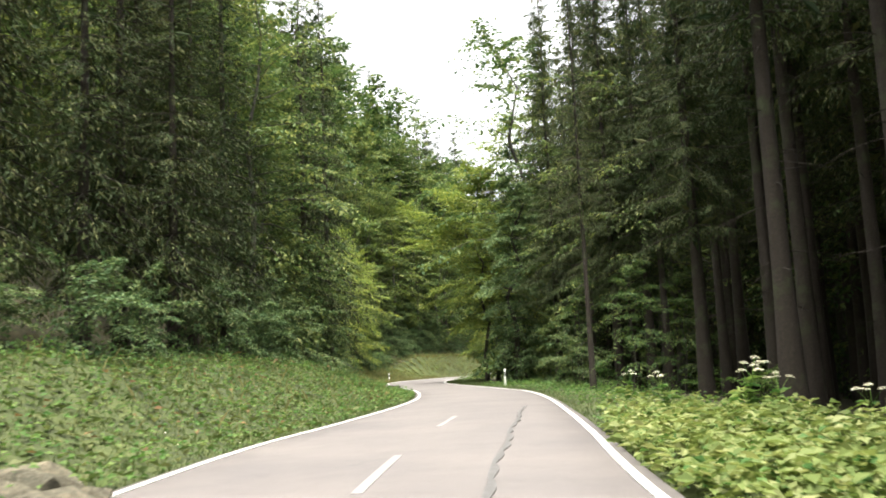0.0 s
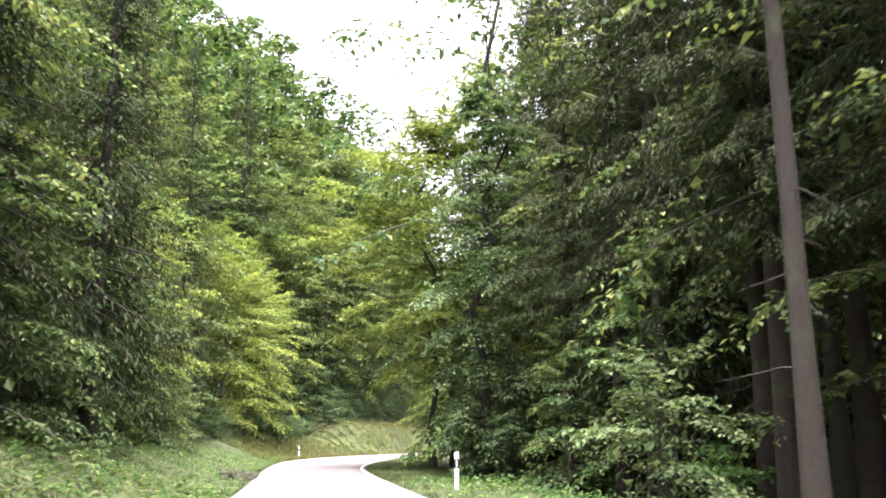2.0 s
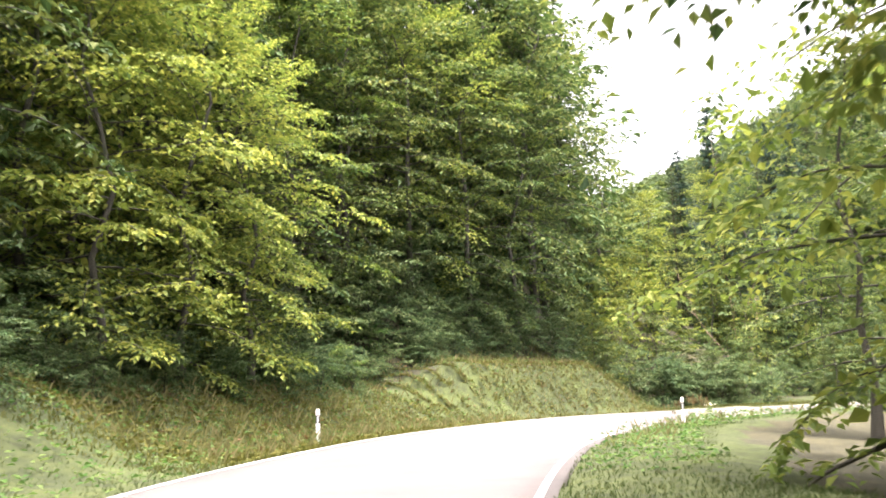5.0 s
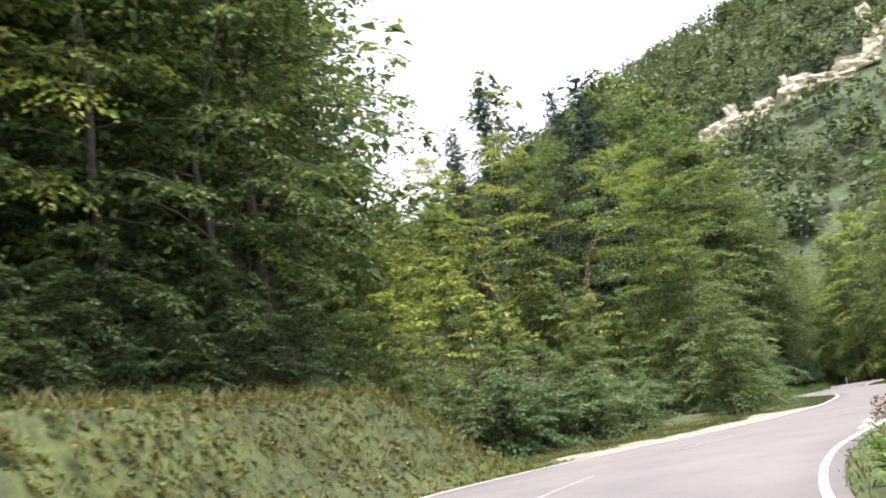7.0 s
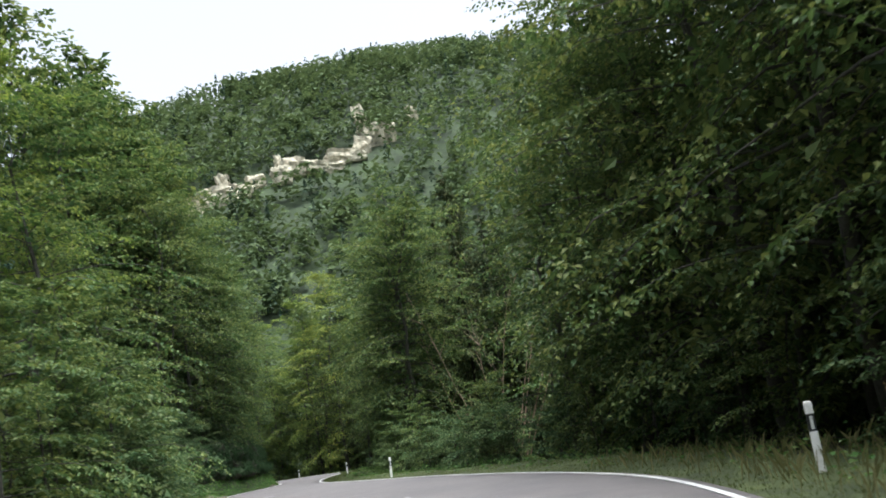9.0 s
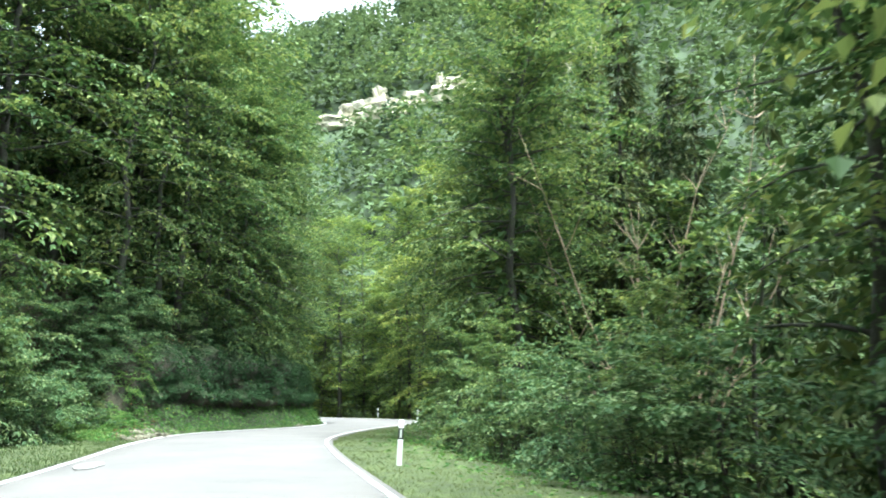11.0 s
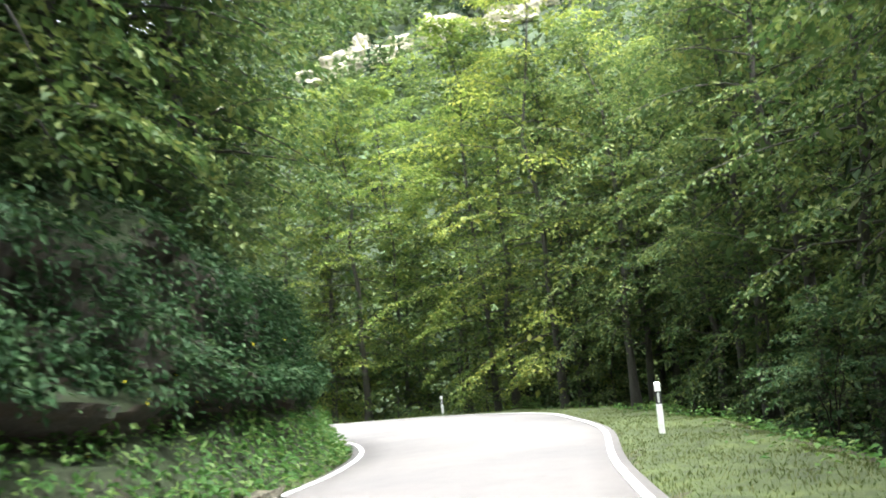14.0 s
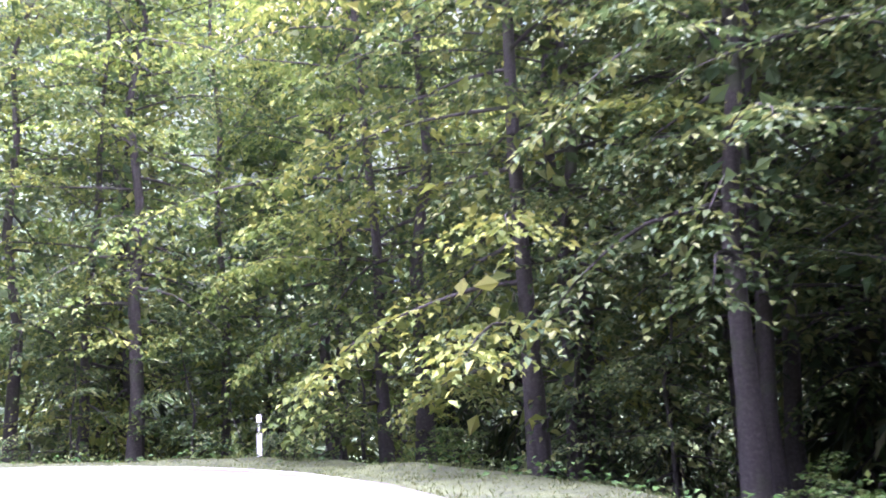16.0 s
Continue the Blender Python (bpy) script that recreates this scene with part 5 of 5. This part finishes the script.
s0, s1 = yl(7), SL["rock_end"]
meadow("verge_grass", GRASS, "green grass of the road verges and banks", 1, [
    (30225, EDGE_L, NL, 1, yl(9), yl(60), 0.05, 6.2, 1.2), (13950, EDGE_L, NL, 1, yl(60), SL["bend"], 0.05, 6.0, 1.2), (17437, EDGE_L, NL, 1, SL["bend"], SL["mound"] + 6, 0.05, 8.0, 1.0),
    (8137, EDGE_L, NL, 1, SL["mound"] + 4, SL["layby_end"] + 4, 1.5, 5.5, 1.0), (26000, EDGE_L, NL, 1, SL["layby_end"], SL["rock"] + 2, 0.05, 5.6, 1.2), (5812, EDGE_L, NL, 1, SL["rock"], SL["last"], 0.05, 1.8, 1.0),
    (16000, EDGE_R, NR, -1, yr(9), yr(64), 0.05, 3.6, 1.0), (20000, EDGE_R, NR, -1, yr(64), SR["inside"] + 6, 0.05, 4.0, 1.0), (8137, EDGE_R, NR, -1, SR["inside"], SR["inside_end"], 0.05, 3.0, 1.0)], (0.04, 0.12), (0.009, 0.022))
meadow("short_turf", GRASS, "short mown grass of the verge above the wooded slope", 21, [
    (30000, EDGE_R, NR, -1, SR["inside_end"], SR["slope"], 0.05, 4.0, 1.0), (40000, EDGE_R, NR, -1, SR["slope"], SR["last"], 0.05, 3.6, 1.0)], (0.03, 0.08), (0.009, 0.020))
meadow("bank_grass", OLIVE, "rough olive grass tufts on the bank outside the bend", 12, [
    (36000, EDGE_L, NL, 1, SL["bend"] - 4, SL["mound"] + 6, 0.05, 8.0, 0.9), (9000, EDGE_L, NL, 1, SL["mound"] + 4, SL["layby_end"], 2.2, 7.5, 1.0)], (0.05, 0.19), (0.014, 0.036))
meadow("slope_grass", GRASS, "rough green grass tufts on the slope beside the straight", 31, [(14000, EDGE_L, NL, 1, yl(9), yl(50), 0.4, 6.4, 0.9)], (0.05, 0.19), (0.014, 0.036))
meadow("dry_grass", DRY, "tall straw-coloured grass stalks on the verge", 2, [
    (1100, EDGE_R, NR, -1, SR["inside_end"] - 2, SR["dark"] + 26, 0.5, 4.0, 0.9), (500, EDGE_R, NR, -1, SR["inside"] + 20, SR["inside_end"], 0.3, 2.0, 1.0),
    (6500, EDGE_L, NL, 1, SL["bend"], SL["mound"] + 4, 0.3, 7.5, 1.0), (400, EDGE_L, NL, 1, yl(20), yl(60), 1.0, 6.0, 1.0)], (0.18, 0.52), (0.006, 0.014))
herbs("verge_herbs", HERB, "broad-leaved herbs growing on the verges", 3, [
    (6000, EDGE_R, NR, -1, yr(7), yr(24), 0.15, 4.2, 0.8), (3000, EDGE_R, NR, -1, yr(30), yr(64), 0.3, 4.0, 0.7), (9000, EDGE_L, NL, 1, yl(10), yl(60), 0.1, 6.4, 0.9), (4000, EDGE_L, NL, 1, yl(60), SL["bend"], 0.2, 6.2, 0.8),
    (9000, EDGE_L, NL, 1, SL["bend"], SL["mound"] + 6, 0.6, 8.5, 0.8), (2500, EDGE_R, NR, -1, SR["inside"] + 10, SR["inside_end"], 0.2, 2.6, 0.8), (2000, EDGE_R, NR, -1, SR["inside_end"], SR["slope"], 1.0, 4.2, 0.7),
    (2500, EDGE_R, NR, -1, SR["slope"], SR["last"], 1.5, 4.2, 0.6), (7000, EDGE_L, NL, 1, SL["rock"] - 10, SL["rock_end"] + 20, 0.15, 2.0, 0.9), (3500, EDGE_L, NL, 1, SL["rock"] - 14, SL["rock"] + 4, 1.0, 4.0, 1.0)], (0.03, 0.42), (0.07, 0.17))
herbs("herb_bed", LUSH, "lush pale green herbs standing knee-high beside the road", 7, [
    (10500, EDGE_R, NR, -1, yr(6), yr(21), 0.08, 3.7, 0.9), (700, EDGE_R, NR, -1, yr(21), yr(27), 0.6, 3.0, 1.0)], (0.08, 0.50), (0.10, 0.24))
herbs("matted_grass", OLIVE, "matted and trodden grass on the bank outside the bend", 17, [
    (15000, EDGE_L, NL, 1, SL["bend"], SL["mound"] + 4, 0.2, 7.0, 1.0)], (0.0, 0.10), (0.10, 0.26), 0.7)
herbs("flattened_grass", GRASS, "flattened green grass on the slope beside the straight", 32, [
    (6000, EDGE_L, NL, 1, yl(10), yl(60), 0.3, 6.2, 1.0)], (0.0, 0.10), (0.10, 0.26), 0.7)
herbs("dead_bracken", BROWN, "brown withered bracken and dead grass on the bank", 9, [
    (1000, EDGE_L, NL, 1, SL["bend"] + 4, SL["mound"] + 2, 0.8, 6.0, 1.0), (250, EDGE_L, NL, 1, yl(12), yl(50), 1.0, 6.0, 1.0), (500, EDGE_L, NL, 1, SL["rock"] - 12, SL["rock"] + 20, 1.0, 3.0, 1.0)], (0.05, 0.30), (0.08, 0.22))
herbs("verge_blossoms", BLOSSOM, "small white and yellowish blossoms in the grass", 4, [
    (70, EDGE_L, NL, 1, yl(10), yl(60), 0.4, 5.0, 1.0), (60, EDGE_L, NL, 1, SL["layby_end"], SL["rock"], 0.3, 4.0, 1.0), (60, EDGE_R, NR, -1, yr(7), yr(64), 0.4, 3.8, 1.0), (50, EDGE_L, NL, 1, SL["rock"], SL["rock_end"], 0.3, 1.6, 1.0)], (0.2, 0.45), (0.03, 0.06))


# plants hanging over the rock face
def face_growth(name, mat, label, seed, count, size, low, high, bias, reach):
    """Leaves in uneven clumps on the rock face between two heights, hanging outwards."""
    rng = np.random.default_rng(seed)
    v = face_v[rng.integers(0, len(face_v), count)]
    band = step_up(v[:, 2], low - 0.3, low + 0.1) * (1 - step_up(v[:, 2], high - 0.2, high + 0.3))
    keep = (0.5 + 0.8 * wobble(v[:, 0] * 1.3, v[:, 2] * 2.2 + v[:, 1], 0.9, 3 + seed) + bias) * band > 0.42
    v = v[keep]
    n = len(v)
    i, _ = nearest(EDGE_L, NL, v[:, :2])
    out = -np.column_stack([NL[i], np.zeros(n)])
    base = v + rng.normal(0, 0.10, (n, 3)) + out * rng.uniform(0, reach, (n, 1))
    d = unit(out * 0.8 + np.array([0, 0, -0.5]) + rng.normal(0, 0.5, (n, 3)))
    nn = unit(out * 0.6 + np.array([0, 0, 0.9]) + rng.normal(0, 0.35, (n, 3)))
    ln = rng.uniform(*size, n)
    lv, lf = leaf_quads(base, d, nn, ln, ln * 0.55)
    return tagged(new(name, mesh_from(name, lv, lf, mat)), label, "plants", kind="stuff")


face_growth("rock_ivy", IVY, "ivy and moss hanging over the rock face", 8, 80000, (0.06, 0.17), 1.5, 5.2, 0.10, 0.25)
face_growth("bank_herbs", HERB, "low herbs and ferns covering the foot of the rock face", 11, 46000, (0.06, 0.17), -0.1, 1.05, 0.30, 0.18)
face_growth("bank_blossoms", YELLOW_BLOSSOM, "yellow blossoms on the overgrown rock face", 13, 900, (0.05, 0.09), 0.9, 2.6, -0.35, 0.3)


# ---- single small plants and dead wood ----
def hogweed(seed, tall):
    rng = np.random.default_rng(seed)
    root = new("hogweed")
    w = Tubes()
    top = np.array([rng.normal(0, 0.08), rng.normal(0, 0.08), tall])
    w.add(np.array([[0, 0, -0.05], top * 0.5 + (0.02, 0, 0), top]), [0.014, 0.011, 0.008], 5)
    heads = [top] + [top * 0.72 + np.array([math.cos(a) * 0.22, math.sin(a) * 0.22, 0.20]) for a in rng.uniform(0, 6.28, 3)]
    for h in heads[1:]:
        w.add(np.array([top * 0.6, (top * 0.6 + h) / 2 + (0, 0, 0.03), h]), [0.008, 0.006, 0.005], 4)
    child("stalk", w.mesh("hogweed_stalk", HERB), root)
    for h in heads:
        n = 44
        a, r = rng.uniform(0, 6.28, n), 0.085 * np.sqrt(rng.random(n))
        base = np.column_stack([h[0] + r * np.cos(a), h[1] + r * np.sin(a), h[2] + 0.03 - r * r * 5.0 + rng.normal(0, 0.008, n)])
        d = unit(np.column_stack([rng.normal(0, 1, n), rng.normal(0, 1, n), rng.normal(0, 0.15, n)]))
        lv, lf = leaf_quads(base, d, np.tile([0, 0, 1.0], (n, 1)), np.full(n, 0.032), np.full(n, 0.028))
        child("umbel", mesh_from("hogweed_umbel", lv, lf, BLOSSOM), root, "flat white flower head")
    m = 18
    a = rng.uniform(0, 6.28, m)
    base = np.column_stack([0 * a, 0 * a, rng.uniform(0.1, tall * 0.7, m)])
    d = np.column_stack([np.cos(a), np.sin(a), rng.uniform(-0.1, 0.4, m)])
    ln = rng.uniform(0.2, 0.38, m)
    lv, lf = leaf_quads(base, d, np.tile([0, 0, 1.0], (m, 1)), ln, ln * 0.5)
    child("foliage", mesh_from("hogweed_leaves", lv, lf, HERB), root)
    return tagged(root, "flowering hogweed with white umbels in the verge", "plant", "hogweeds")


hw = hogweed(3, 1.0)
for i, (x, y, k) in enumerate([(6.6, 20.5, 1.0), (6.9, 21.4, 1.15), (7.2, 20.2, 0.9), (6.2, 24.5, 0.9), (7.6, 17.8, 0.8), (5.9, 28.5, 0.9), (5.4, 115.6, 0.7), (6.2, 118.8, 0.7)]):
    m = Matrix.LocRotScale((x, y, z_at(x, y)), Euler((0, 0, i * 1.3)), (k, k, k))
    if i == 0:
        hw.matrix_basis = m
    else:
        copy_thing(hw, Matrix.Identity(4)).matrix_basis = m


def dead_shrub(seed, tall, spread, twigs, thick=0.045, low=2):
    rng = np.random.default_rng(seed)
    w = Tubes()
    for k in range(twigs):
        a = rng.uniform(0, 6.28)
        lp = limb_points(rng, (rng.normal(0, 0.12), rng.normal(0, 0.12), 0), a, radians(rng.uniform(62, 86)), tall * rng.uniform(0.6, 1.0), 0.02, 8)
        w.add(lp, np.linspace(thick, 0.008, 8), 5)
        for j in range(9):
            q = rng.integers(low, 8)
            sp = limb_points(rng, lp[q - 1], a + rng.normal(0, 1.2), radians(rng.uniform(25, 75)), spread * rng.uniform(0.4, 1.0), -0.04, 5)
            w.add(sp, np.linspace(0.032, 0.008, 5), 3)
    return w.mesh("dead_shrub", DEAD)


z0 = z_at(63.0, 182.4)
ds = tagged(new("dead_tree", dead_shrub(5, 17.5 - z0, 2.2, 9, 0.08, 4)), "bare brown dead tree standing among green trees", "tree")
ds.matrix_basis = pose(63.0, 182.4, z0 - 0.1)
z0 = z_at(17.0, 167.0)
ds2 = tagged(new("dead_tree", dead_shrub(9, 15.5 - z0, 1.3, 5, 0.06, 5)), "bare brown dead tree standing in the thicket", "tree")
ds2.matrix_basis = pose(17.0, 167.0, z0 - 0.1)
z0 = z_at(22.2, 188.4)
snag = tagged(new("dead_tree", dead_shrub(15, 36.5 - z0, 1.2, 1, 0.22, 6)), "tall bare grey snag standing among firs", "tree")
snag.matrix_basis = pose(22.2, 188.4, z0 - 0.1)
fb = tagged(new("fallen_branch", dead_shrub(12, 2.4, 0.6, 4)), "pale fallen branch lying at the thicket's edge", "branch")
fb.matrix_basis = pose(14.2, 154.6, z_at(14.2, 154.6) + 0.1, 66, 0, 160)


# tall docks with brown seed heads beside the post at the inside of the bend
def dock_weed(seed, tall):
    rng = np.random.default_rng(seed)
    w = Tubes()
    w.add(np.array([[0, 0, -0.05], [0.02, 0.01, tall * 0.5], [0.05, 0.03, tall]]), [0.010, 0.008, 0.004], 5)
    tips = []
    for k in range(5):
        h = tall * rng.uniform(0.5, 0.85)
        a = rng.uniform(0, 6.28)
        tip = np.array([math.cos(a) * 0.14, math.sin(a) * 0.14, h + 0.2])
        w.add(np.array([[0.02, 0.01, h], tip * (0.6, 0.6, 1) - (0, 0, 0.06), tip]), [0.005, 0.004, 0.003], 4)
        tips.append(tip)
    tips.append(np.array([0.05, 0.03, tall]))
    root = new("dock_weed")
    child("stalk", w.mesh("dock_stalk", DRY), root)
    for t in tips:
        base = t + np.column_stack([rng.normal(0, 0.02, 22), rng.normal(0, 0.02, 22), rng.uniform(-0.16, 0.04, 22)])
        lv, lf = leaf_quads(base, unit(rng.normal(0, 1, (22, 3))), unit(rng.normal(0, 1, (22, 3))), np.full(22, 0.035), np.full(22, 0.028))
        child("seed_head", mesh_from("dock_seeds", lv, lf, BROWN), root, "brown seed head")
    m = 9
    a = rng.uniform(0, 6.28, m)
    ln = rng.uniform(0.16, 0.3, m)
    lv, lf = leaf_quads(np.column_stack([0 * a, 0 * a, rng.uniform(0.02, tall * 0.4, m)]), np.column_stack([np.cos(a), np.sin(a), rng.uniform(0.1, 0.8, m)]), np.tile([0, 0, 1.0], (m, 1)), ln, ln * 0.3)
    child("foliage", mesh_from("dock_leaves", lv, lf, HERB), root)
    return tagged(root, "tall dock weed with brown seed heads on the verge", "plant", "docks")


dk = dock_weed(4, 0.9)
for i, (x, y, k) in enumerate([(3.6, 112.4, 0.8), (4.1, 113.4, 0.9), (4.7, 114.8, 1.1), (4.9, 115.6, 1.0), (3.9, 112.9, 0.6), (5.1, 116.4, 1.0), (5.4, 117.0, 1.1), (5.2, 114.4, 0.9), (5.9, 118.2, 1.0), (25.9, 139.5, 1.0), (27.4, 140.2, 1.1)]):
    m = Matrix.LocRotScale((x, y, z_at(x, y)), Euler((0, 0, i * 1.7)), (k, k, k))
    if i == 0:
        dk.matrix_basis = m
    else:
        copy_thing(dk, Matrix.Identity(4)).matrix_basis = m
